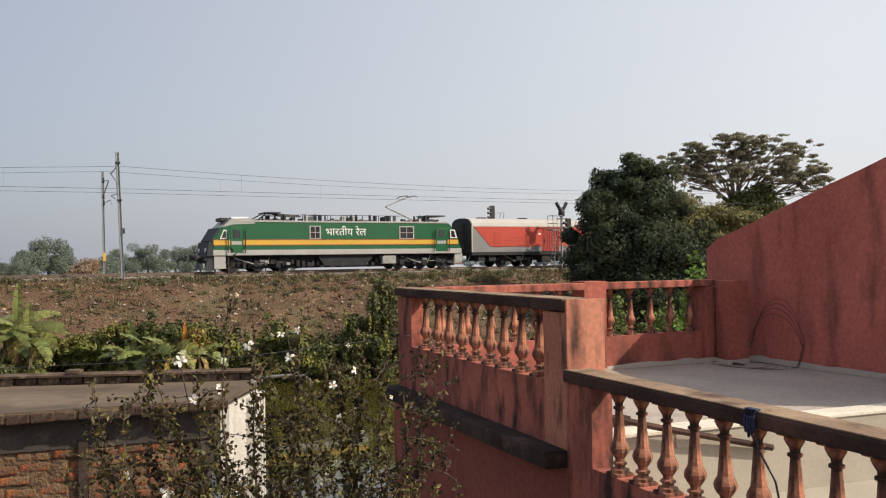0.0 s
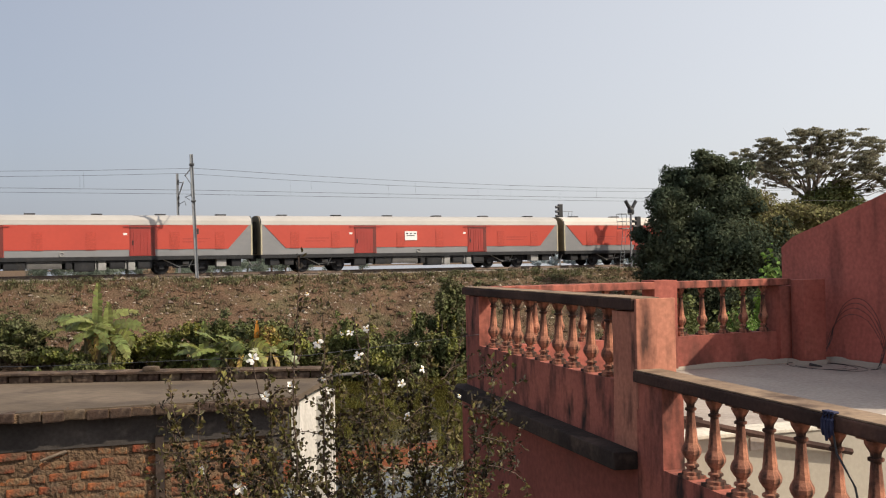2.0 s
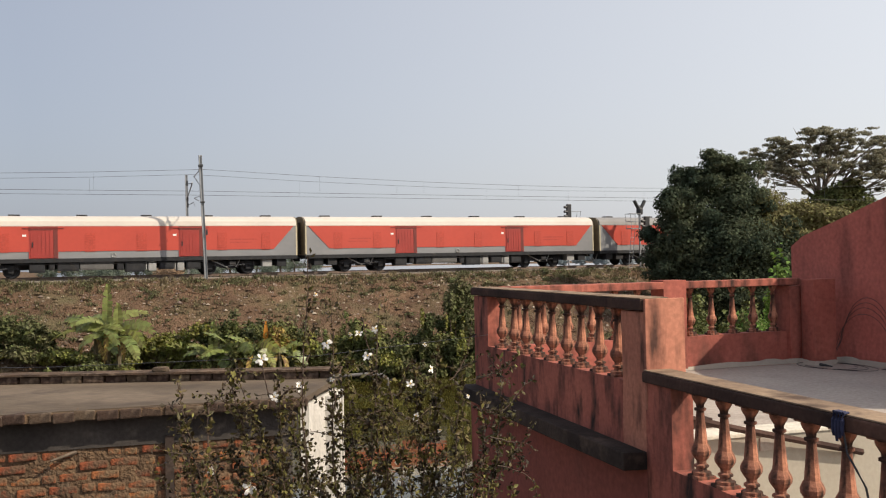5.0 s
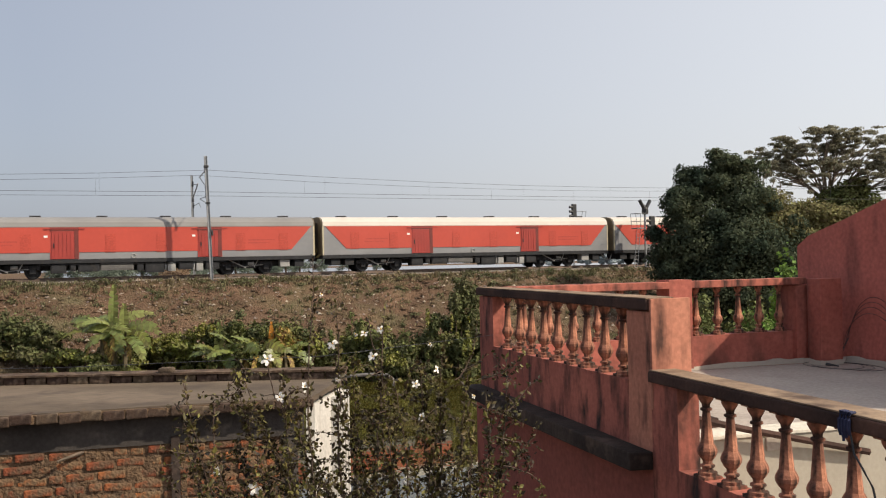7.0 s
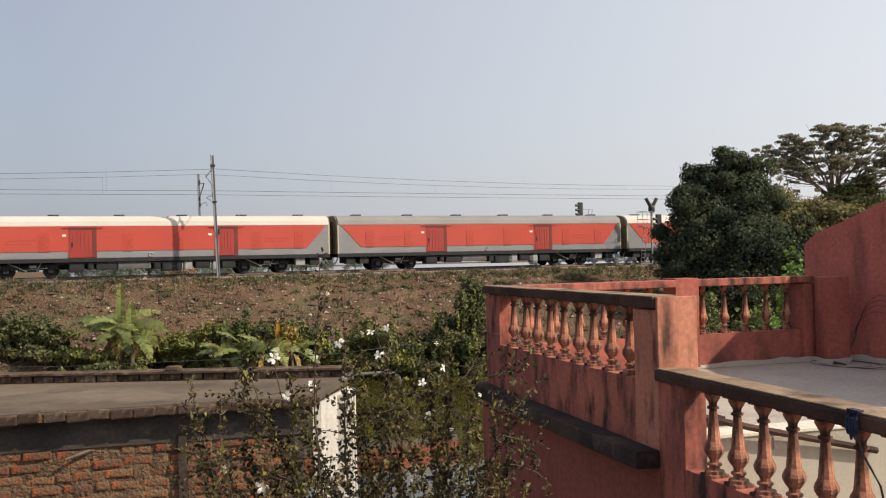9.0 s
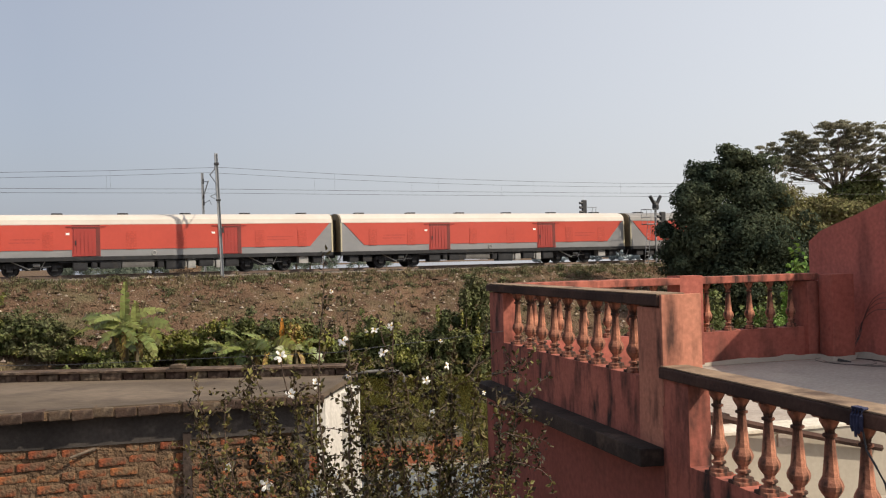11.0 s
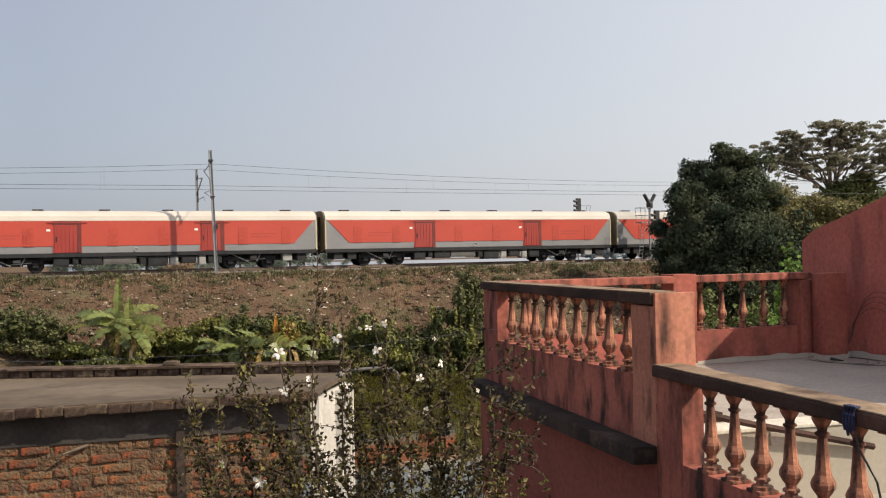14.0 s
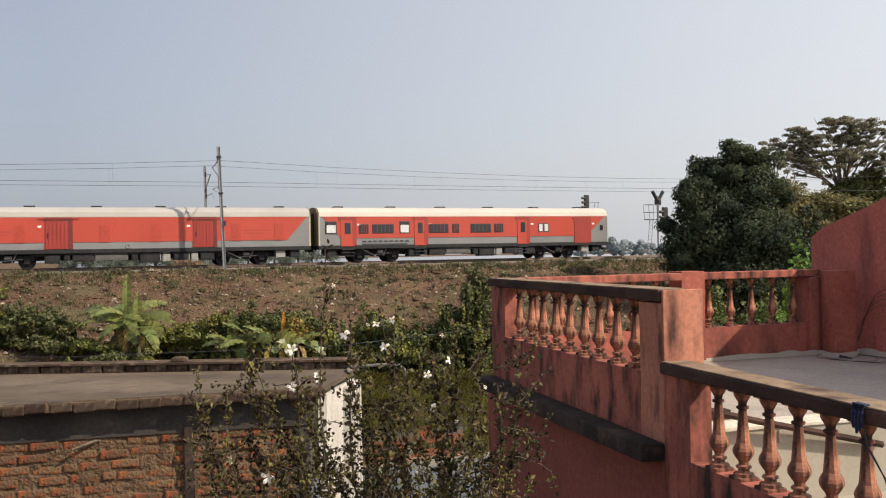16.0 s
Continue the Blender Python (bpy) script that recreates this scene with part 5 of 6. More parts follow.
    # block added where the niche lies in shadow, painted dark for that shade
    rough_wall("corner_column", prism([at(L - 0.22, 0.115), at(L - 0.1, 0.115), at(L - 0.1, 0.36), at(L - 0.22, 0.36)], 0.7, z - 0.1), DARK_CONC, oh)
    for k in range(5):
        p = br - side * (0.07 + 0.1 * k)
        part("reed", box(p.x - 0.07, p.x + 0.03, p.y - 0.034, p.y + 0.034, 0.7, z - 0.1, 0.012), WHITE_WALL, oh)
    # concrete strip on the brick face
    part("corner_strip", prism([at(3.655, 0.07), at(3.72, 0.07), at(3.72, 0.17), at(3.655, 0.17)], 0.7, z - 0.25), LEDGE, oh, "dark concrete strip")
    part("mortar_edge", prism([at(3.725, 0.11), at(3.77, 0.11), at(3.77, 0.17), at(3.725, 0.17)], 0.7, z - 0.26), MORTAR, oh)
    part("wooden_peg", tube([(*at(2.84, 0.02), z - 0.37), (*at(3.06, 0.15), z - 0.32)], [0.01, 0.018], 5), WOOD, oh)
    # bricks
    me = bpy.data.meshes.new("brick")
    b = box(-0.1, 0.1, -0.05, 0.05, -0.029, 0.029, 0.012)
    b.to_mesh(me)
    b.free()
    me.materials.append(BRICK)
    half = bpy.data.meshes.new("brick")
    b = box(-0.047, 0.047, -0.05, 0.05, -0.029, 0.029, 0.012)
    b.to_mesh(half)
    b.free()
    half.materials.append(BRICK)
    count = 0
    for row in range(11):
        s = 1.3 + (0.13 if row % 2 else 0)
        while s < L - 0.35:
            short = rng.random() < 0.22
            w = 0.1 if short else 0.205
            if count < 290:
                c = at(s + w / 2, 0.158 + rng.uniform(-0.012, 0.013))
                shared("brick", half if short else me, oh, pose(c[0], c[1], z - 0.35 - row * 0.088 + rng.uniform(-0.006, 0.006), rng.uniform(-3, 3), rng.uniform(-2.5, 2.5), ang + rng.uniform(-3, 3)))
                count += 1
            s += w + rng.uniform(0.012, 0.03)
    rest = bmesh.new()
    for row in range(11, 50):
        for k in range(16):
            c = at(0.7 + k * 0.26 + (0.13 if row % 2 else 0), 0.2)
            zz = z - 0.35 - row * 0.079
            bx = bmesh.ops.create_cube(rest, size=1, matrix=pose(c[0], c[1], zz, 0, 0, ang) @ Matrix.Diagonal((0.22, 0.1, 0.06, 1)))
    tagged(part("lower_bricks", rest, BRICK, oh), kind="stuff")


build_outhouse()

tagged(part("bent_pipe", tube([(-0.92, 8.3, 4.98), (-0.6, 8.33, 4.99), (-0.48, 8.33, 4.98), (-0.43, 8.33, 4.94), (-0.42, 8.33, 4.88)], 0.015, 8), PIPE), "grey bent drain pipe at the outhouse roof", "pipe")
tagged(part("washing_line", tube([(-9, 9.6, 5.02), (-4, 9.5, 4.99), (-1.2, 9.4, 5.06), (0.6, 9.9, 5.2)], 0.0025, 4), WIRE), "thin dark line stretched behind the outhouse", "line")


# ---------- plants ----------
def limb(b, p0, direction, length, r0, rng, depth, tips, spread=0.6, curve=0.25, n=4):
    """A tapered limb that forks; tips collects the ends."""
    pts, d, p = [Vector(p0)], Vector(direction).normalized(), Vector(p0)
    for i in range(n):
        d = (d + Vector(rng.normal(0, curve, 3)) * 0.5).normalized()
        p = p + d * length / n
        pts.append(p.copy())
    tube(pts, [r0 * (1 - 0.45 * i / n) for i in range(n + 1)], 6, b)
    if depth == 0:
        tips.append(p)
        return
    for k in range(rng.integers(2, 4)):
        nd = (d + Vector(rng.normal(0, spread, 3))).normalized()
        limb(b, pts[-1 - int(k > 1)], nd, length * rng.uniform(0.6, 0.8), r0 * 0.55, rng, depth - 1, tips, spread, curve, n)


def build_dense_tree():
    rng = np.random.default_rng(11)
    x, y = (20.29, 62.0)
    z0 = ground_height(x, y)
    t = thing("broadleaf_tree", "large dense dark green broadleaf tree below the bank", "tree", pose(x, y, z0))
    b = bmesh.new()
    tips = []
    limb(b, (0, 0, -0.3), (0.05, 0, 1), 3.2, 0.38, rng, 3, tips, 0.7)
    part("trunk", b, BARK, t)
    h = 13.0 - z0
    blobs = []
    for cx_, cy_, cz, r in ((-3.6, 0, 0.62, 1.4), (-3.9, 0.3, 0.5, 1.5), (-2.6, -1, 0.68, 1.8), (-1.3, 0, 0.84, 1.6), (-1.0, 0, 0.93, 0.9), (-2.5, 0.5, 0.85, 0.8), (0.4, -0.5, 0.76, 2.1), (1.0, 0, 0.86, 1.1), (-3.1, 0, 0.74, 0.9),
                            (-2.5, -1.5, 0.5, 2.5), (0, -2, 0.52, 2.7), (1.9, -1.5, 0.5, 2.2), (3.0, -0.5, 0.36, 1.9), (-1.5, -1.8, 0.28, 2.6), (1.5, -2, 0.26, 2.6), (-3.4, -0.5, 0.3, 2.0), (3.6, 0, 0.22, 2.2),
                            (0, 0, 0.4, 3.0), (-2.4, 0, 0.4, 2.4), (2.0, 0, 0.35, 2.4), (0, 0, 0.62, 2.2)):
        blobs.append((cx_, cy_, cz * h, r, r * 0.9, r * 0.8))
        for k in range(13):
            a = rng.normal(size=3)
            a /= np.linalg.norm(a)
            s = rng.uniform(0.35, 0.8)
            blobs.append((cx_ + a[0] * r * 1.14, cy_ + a[1] * r * 1.05, cz * h + a[2] * r * 1.02, s, s, s * 0.75))
    for k in range(130):
        q = blobs[rng.integers(0, 21 * 14)]
        a = rng.normal(size=3)
        a /= np.linalg.norm(a)
        s = rng.uniform(0.25, 0.5)
        blobs.append((q[0] + a[0] * q[3] * 1.15, q[1] - abs(a[1]) * q[4], q[2] + abs(a[2]) * q[5] * 1.15, s, s, s))
    part("crown", leaves(blobs, 105000, 0.115, rng, 0.35), LEAF_DARK, t)
    inner = [(0, 0, 0.55 * h, 2.6, 1.8, 2.6), (-2.4, 0, 0.42 * h, 2.0, 1.6, 2.6), (1.8, 0, 0.36 * h, 2.2, 1.6, 2.4), (-1.0, 0, 0.25 * h, 3.2, 1.6, 2.4), (3.6, 0.4, 0.3 * h, 2.0, 1.4, 2.2), (-3.4, 0, 0.3 * h, 1.6, 1.4, 2.4)]
    part("inner_foliage", leaves(inner, 9000, 0.3, rng, 0.1), LEAF_DARK, t)
    ol = [(2.4, -0.4, 0.74 * h, 1.3, 1.2, 0.9), (3.0, -1.2, 0.6 * h, 1.5, 1.3, 1.2), (4.4, -1.0, 0.5 * h, 1.5, 1.3, 1.2), (3.4, 0.2, 0.70 * h, 1.5, 1.4, 1.1), (4.6, 0.6, 0.66 * h, 1.3, 1.2, 0.9), (5.8, 0.6, 0.58 * h, 1.2, 1.2, 0.9), (6.8, 0.4, 0.55 * h, 1.2, 1.2, 0.9), (7.4, 0.4, 0.45 * h, 1.3, 1.2, 1.0), (5.4, 0.4, 0.68 * h, 1.1, 1.1, 0.9), (6.6, 0.2, 0.66 * h, 1.1, 1.1, 0.9), (7.8, 0.2, 0.64 * h, 1.2, 1.1, 0.9), (9.2, 0.4, 0.61 * h, 1.3, 1.1, 0.9), (8.4, 1.0, 0.55 * h, 1.3, 1.2, 1.0), (9.8, 1.0, 0.52 * h, 1.4, 1.2, 1.1), (11.2, 1.0, 0.5 * h, 1.4, 1.2, 1.1), (9.0, 1.0, 0.42 * h, 1.6, 1.2, 1.2), (4.6, 0.8, 0.55 * h, 1.5, 1.4, 1.1), (5.6, 0.6, 0.47 * h, 1.4, 1.3, 1.0), (2.0, 0.8, 0.72 * h, 1.3, 1.2, 1.0), (6.2, 0.5, 0.36 * h, 1.3, 1.2, 1.1), (4.6, -0.2, 0.4 * h, 1.5, 1.4, 1.3)]
    part("side_crown", leaves(ol, 24000, 0.13, rng, 0.2), LEAF_OLIVE, t, "olive yellow thinner foliage")
    for px_, pz in ((2.2, 0.86), (2.6, 0.9), (3.1, 0.84), (1.9, 0.92), (-3.4, 0.78), (3.6, 0.82)):
        part("bare_twig", tube([(px_ * 0.8, 0.3, pz * h - 1.5), (px_, 0.3, pz * h), (px_ + rng.normal(0, 0.3), 0.3, pz * h + 0.9)], [0.05, 0.03, 0.012], 5), PALE_BARK, t)


def build_flat_tree():
    rng = np.random.default_rng(21)
    x, y = (38.33, 88.0)
    z0 = ground_height(x, y)
    t = thing("flat_topped_tree", "tall flat-topped tree with layered foliage and pale limbs", "tree", pose(x, y, z0))
    b = bmesh.new()
    tube([(0, 0, -0.3), (0.2, 0, 3.5), (-0.1, 0, 6.5)], [0.45, 0.36, 0.3], 8, b)
    h = 18.6 - z0
    blobs = []
    for dx, dz, w in ((-6.0, 0.83, 2.2), (-4.2, 0.9, 2.3), (-6.9, 0.70, 1.6), (-4.6, 0.76, 2.2), (-1.8, 0.94, 2.5), (0.8, 0.975, 2.3), (3.0, 0.95, 2.3), (5.2, 0.88, 2.2), (7.2, 0.81, 2.2), (8.6, 0.72, 2.0), (-2.5, 0.82, 2.4), (0.2, 0.86, 2.5),
                      (2.6, 0.83, 2.5), (5.0, 0.76, 2.3), (7.0, 0.68, 2.0), (-1.0, 0.72, 2.2), (3.8, 0.68, 1.8), (-3.4, 0.66, 1.8), (9.4, 0.64, 1.6), (1.6, 0.74, 2.0)):
        dy = rng.uniform(-2.5, 2.5)
        dx *= 0.93
        dz -= 0.012
        blobs.append((dx, dy, dz * h, w * 0.5, w * 0.5, 0.26))
        for k in range(24):
            blobs.append((dx + rng.normal(0, w * 0.5), dy + rng.normal(0, w * 0.5), dz * h + min(0.35, rng.normal(-0.45, 0.8)), w * rng.uniform(0.12, 0.3), w * 0.26, rng.uniform(0.1, 0.24)))
        mid = Vector((dx * 0.3 + rng.normal(0, 0.5), dy * 0.3, 6.0 + (dz * h - 6) * 0.42 + rng.normal(0, 0.5)))
        tube([(-0.1, 0, 5.2 + rng.random()), mid, Vector((dx * 0.72 + rng.normal(0, 0.4), dy * 0.8, dz * h - 0.8)), (dx, dy, dz * h)], [0.15, 0.085, 0.045, 0.02], 5, b)
        for k in range(4):
            tip = Vector((dx + rng.normal(0, w * 0.6), dy + rng.normal(0, w * 0.4), dz * h + rng.normal(-0.2, 0.5)))
            tube([mid, mid.lerp(tip, 0.55) + Vector((0, 0, rng.normal(-0.25, 0.3))), tip], [0.06, 0.035, 0.012], 4, b)
    part("trunk", b, PALE_BARK, t)
    part("crown", leaves(blobs, 52000, 0.11, rng, 0.05, up=0.5), LEAF_FLAT, t)
    part("lower_crown", leaves([(1.2, -1, 0.45 * h, 2.0, 1.8, 1.8), (3.0, -1, 0.42 * h, 1.8, 1.6, 1.6), (-0.6, -1, 0.4 * h, 1.6, 1.6, 1.6), (2.4, -1, 0.55 * h, 1.2, 1.2, 1.0)], 5000, 0.2, rng, 0.4), LEAF_MID, t)


build_dense_tree()
build_flat_tree()


def build_far_trees():
    """Lines of trees on the plain beyond the railway, haze put into the leaf colours; two shapes, copied."""
    rng = np.random.default_rng(31)
    protos = []
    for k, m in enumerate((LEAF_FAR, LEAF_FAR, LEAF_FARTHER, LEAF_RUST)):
        t = thing("distant_tree", ("distant tree on the plain, its green greyed to paint haze", "distant tree on the plain, its green greyed to paint haze", "far tree with haze painted into its pale blue-grey leaves", "rust brown leafy tree on the plain")[k], "tree", group="trees on the plain")
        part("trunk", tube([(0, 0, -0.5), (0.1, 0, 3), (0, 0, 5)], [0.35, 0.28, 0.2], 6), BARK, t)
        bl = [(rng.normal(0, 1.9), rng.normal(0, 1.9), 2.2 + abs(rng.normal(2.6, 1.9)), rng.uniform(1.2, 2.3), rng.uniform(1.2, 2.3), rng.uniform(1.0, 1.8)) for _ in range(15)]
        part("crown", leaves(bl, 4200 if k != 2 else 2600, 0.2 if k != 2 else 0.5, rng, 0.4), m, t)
        protos.append(t)
    places = [(-71.3, 190.0, 0, 0.69), (-71.6, 200.0, 1, 0.73), (-61.8, 180.0, 0, 1.02), (-60.3, 185.0, 1, 0.98),
              (-57.6, 185.0, 0, 0.88), (-44.8, 150.0, 3, 0.63), (-43.2, 150.0, 3, 0.61), (-46.5, 170.0, 1, 0.57),
              (-52.4, 200.0, 0, 0.71), (-57.5, 230.0, 1, 0.82), (-54.1, 230.0, 0, 0.86), (-51.1, 230.0, 1, 0.94),
              (-50.1, 240.0, 0, 0.90), (-48.4, 250.0, 1, 0.88), (-44.7, 250.0, 0, 0.91), (-41.7, 250.0, 1, 0.94),
              (-39.5, 260.0, 0, 0.89), (-75.7, 190.0, 1, 0.82), (-80.0, 190.0, 0, 0.76), (-50.9, 140.0, 1, 0.49),
              (-35.8, 150.0, 0, 0.47), (-27.3, 150.0, 1, 0.46), (-38.3, 300.0, 0, 0.86), (-31.2, 320.0, 1, 0.81),
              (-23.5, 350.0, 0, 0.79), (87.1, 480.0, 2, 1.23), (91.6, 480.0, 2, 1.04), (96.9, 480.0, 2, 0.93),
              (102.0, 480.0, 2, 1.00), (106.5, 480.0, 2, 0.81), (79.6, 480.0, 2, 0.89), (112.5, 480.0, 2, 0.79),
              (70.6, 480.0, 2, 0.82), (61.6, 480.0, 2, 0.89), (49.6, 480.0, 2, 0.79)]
    used = set()
    for x, y, kind, sc in places:
        src = protos[kind]
        m = pose(x, y, ground_height(x, y) - 0.1, 0, 0, float(rng.uniform(0, 360)))
        if kind not in used:
            used.add(kind)
            src.matrix_basis = m @ Matrix.Diagonal((sc, sc, sc, 1))
        else:
            o = copy_thing(src, m)
            o.scale = (sc, sc, sc)


build_far_trees()


def bush(name, label, x, y, blobs, count, size, material, seed, stems=True, z=None, cat="bush", group="bushes at the pond edge"):
    rng = np.random.default_rng(seed)
    z0 = ground_height(x, y) if z is None else z
    t = thing(name, label, cat, pose(x, y, z0), group)
    if stems:
        b = bmesh.new()
        for q in blobs:
            tube([(q[0] * 0.3, q[1] * 0.3, -0.2), (q[0] * 0.7, q[1] * 0.7, q[2] * 0.5), (q[0], q[1], q[2])], [0.04, 0.03, 0.012], 4, b)
        part("branchwork", b, BARK, t)
    part("foliage", leaves(blobs, count, size, rng, 0.15), material, t)
    if y > 30:
        tops = [(q[0] + rng.normal(0, q[3]), q[1] + rng.normal(-0.3, 0.2), q[2] + abs(rng.normal(0, q[5] * 0.5)), q[3] * rng.uniform(0.2, 0.5), 0.25, q[5] * rng.uniform(0.4, 0.9)) for q in blobs for _ in range(3)]
        part("young_foliage", leaves(tops, int(count * 0.4), size * 0.85, rng, 0.05), (LEAF_WEED, LEAF_MID, LEAF_YELLOW)[seed % 3], t, "paler young growth")
    return t


def build_bank_plants():
    rng = np.random.default_rng(41)
    for i, (x, y, w, h, kind) in enumerate([(-21.78, 46.00, 3.95, 1.65, 'g'),
                                            (-24.36, 46.00, 4.31, 2.73, 'g'),
                                            (-20.34, 46.00, 2.88, 2.19, 'd'),
                                            (-18.33, 46.00, 3.23, 1.30, 'y'),
                                            (-14.77, 47.00, 4.77, 1.86, 'y'),
                                            (-16.36, 46.50, 2.18, 1.74, 'y'),
                                            (-13.16, 47.00, 2.57, 1.68, 'y'),
                                            (-11.16, 46.00, 2.88, 2.91, 'd'),
                                            (-9.25, 46.50, 4.00, 4.20, 'g'),
                                            (-10.01, 46.00, 3.23, 3.09, 'd'),
                                            (-7.71, 46.00, 2.16, 3.16, 'o'),
                                            (-6.71, 47.00, 2.94, 2.78, 'y'),
                                            (-5.30, 47.50, 2.97, 3.55, 'g'),
                                            (-3.81, 47.50, 3.34, 2.99, 'g'),
                                            (-2.06, 48.00, 3.38, 2.94, 'g'),
                                            (-0.56, 48.00, 3.38, 3.02, 'd'),
                                            (-2.90, 47.00, 4.41, 2.05, 'd'),
                                            (1.12, 49.00, 2.37, 4.98, 'd'),
                                            (1.88, 49.00, 2.30, 4.22, 'd'),
                                            (0.34, 48.50, 2.65, 3.61, 'd'),
                                            (-15.96, 47.50, 2.60, 1.51, 'y'),
                                            (-16.14, 44.30, 2.42, 1.43, 'd'),
                                            (-15.03, 44.30, 1.73, 1.23, 'y'),
                                            (-27.23, 46.00, 4.67, 3.45, 'g'),
                                            (-29.24, 46.00, 4.31, 3.09, 'y'),
                                            (6.26, 20.00, 1.79, 4.10, 'g'),
                                            (6.64, 17.00, 0.25, 4.85, 'f'),
                                            (7.22, 21.00, 1.54, 4.09, 'f'),
                                            (6.33, 22.00, 1.61, 4.14, 'g')]):
        m, lab = {"g": (LEAF_MID, "green leafy bush at the foot of the bank"), "d": (LEAF_BUSH, "dark green bush at the foot of the bank"), "y": (LEAF_YELLOW, "yellowing undergrowth at the foot of the bank"),
                  "o": (LEAF_DRY, "dry orange-brown grass clump on the bank"), "f": (LEAF_FRESH, "fresh light green bush behind the terrace")}[kind]
        bl = []
        for k in range(12):
            bl.append((rng.normal(0, w * 0.30), rng.normal(0, 0.5), h * rng.uniform(0.2, 1.0), w * rng.uniform(0.12, 0.26), 0.5, h * rng.uniform(0.12, 0.22)))
        bush("bush", lab, x, y, bl, int(900 + 420 * w * h) * (1 if kind != "f" else 2), 0.11 if y > 30 else 0.06, m, 100 + i)


def banana_leaf(b, base, direction, length, width, droop, rng, upright=False):
    """A long arched leaf, folded at its rib, its blade torn into strips."""
    p, d = Vector(base), Vector(direction).normalized()
    n, tilt = 14, 0.0 if upright else rng.uniform(0.3, 1.1) * (1 if d.x > 0 else -1)
    for i in range(n):
        f = (i + 0.5) / n
        w = width * min(1.0, f * 5.0) * (1 - max(0.0, f - 0.55) ** 2 * 3.6)
        flat = d.cross(Vector((0, 0, 1)))
        flat = (flat if flat.length > 0.1 else Vector((1, 0.2, 0))).normalized()
        side = Matrix.Rotation(tilt, 3, d) @ flat
        up = side.cross(d).normalized()
        step = d * length / n
        for sgn in (-1, 1):
            tear = rng.uniform(0.82, 1.0) * w
            sag = Vector((0, 0, -rng.uniform(0.1, 0.45) * w))
            skew = step * rng.uniform(0.3, 0.9)
            gap = rng.uniform(0.86, 1.06)
            q = (p, p + step, p + step * gap + skew + side * sgn * tear + up * w * 0.2 + sag, p + skew + side * sgn * tear + up * w * 0.2 + sag)
            b.faces.new([b.verts.new(v) for v in (q if sgn > 0 else q[::-1])])
        p = p + step
        d = (d + Vector((0, 0, -droop / n))).normalized()


def build_banana(x, y, stems, seed, dead, label="banana plant with broad arching torn green leaves"):
    """stems: (offset, height, leaves, leaf length, upright young leaf) of each stem in the clump."""
    rng = np.random.default_rng(seed)
    z0 = ground_height(x, y)
    t = thing("banana_plant", label, "banana plant", pose(x, y, z0 - 0.1), "banana plants on the bank")
    for ox, hh, n_leaves, ln, young in stems:
        oy = rng.normal(0, 0.3)
        part("stem", tube([(ox, oy, 0), (ox + 0.05, oy, hh * 0.6), (ox + rng.normal(0, 0.06), oy, hh)], [0.15, 0.12, 0.07], 8), BANANA_STEM, t)
        for j in range(n_leaves):
            sgn = 1 if j % 2 else -1
            a = rng.uniform(-0.9, 0.9)
            b = bmesh.new()
            rise = 1.3 - 1.15 * j / max(1, n_leaves - 1) + rng.normal(0, 0.12)
            banana_leaf(b, (ox, oy, hh * rng.uniform(0.92, 1.0)), (sgn * math.cos(a), -math.sin(a) * 0.9 - 0.2, rise), ln * rng.uniform(0.8, 1.1), rng.uniform(0.24, 0.36), rng.uniform(1.0, 2.3), rng)
            part("leaf", b, LEAF_BANANA if rng.random() > dead else LEAF_YELLOW, t)
        for j in range(2):
            b = bmesh.new()
            a = rng.uniform(0, 6.28)
            banana_leaf(b, (ox, oy - 0.1, hh * 0.9), (math.cos(a), -0.5, 0.1), hh * 0.55, 0.13, 5.0, rng)
            part("dead_leaf", b, LEAF_DRY, t, "dry brown hanging leaf")
        if young:
            b = bmesh.new()
            banana_leaf(b, (ox, oy, hh * 0.9), (0.03, -0.02, 1), young, 0.25, 0.1, rng, True)
            part("leaf", b, LEAF_BANANA, t, "upright young light green leaf")
    return t


build_bank_plants()
build_banana(-16.3, 45.2, ((-0.55, 2.9, 6, 2.4, 0), (0.1, 3.2, 5, 2.0, 2.3), (0.7, 2.8, 6, 2.5, 1.7)), 1, 0.1)
build_banana(-10.4, 45.0, ((-0.55, 2.5, 4, 1.4, 1.7), (0.5, 2.6, 6, 1.8, 0)), 2, 0.15)
_clump = build_banana(-8.6, 45.0, ((-0.2, 2.9, 6, 1.8, 0), (0.9, 2.7, 5, 1.6, 0)), 5, 0.2)
build_banana(-24.9, 45.5, ((-0.5, 2.6, 5, 2.1, 0), (0.4, 3.0, 6, 2.2, 1.9)), 4, 0.15)
_spear = bmesh.new()
banana_leaf(_spear, (0, 0, -0.9), (0.03, 0, 1), 2.0, 0.14, 0.1, np.random.default_rng(9), True)
part("leaf", _spear, LEAF_SPEAR, _clump, "upright orange dying leaf").matrix_basis = pose(0.25, 0, 3.0)


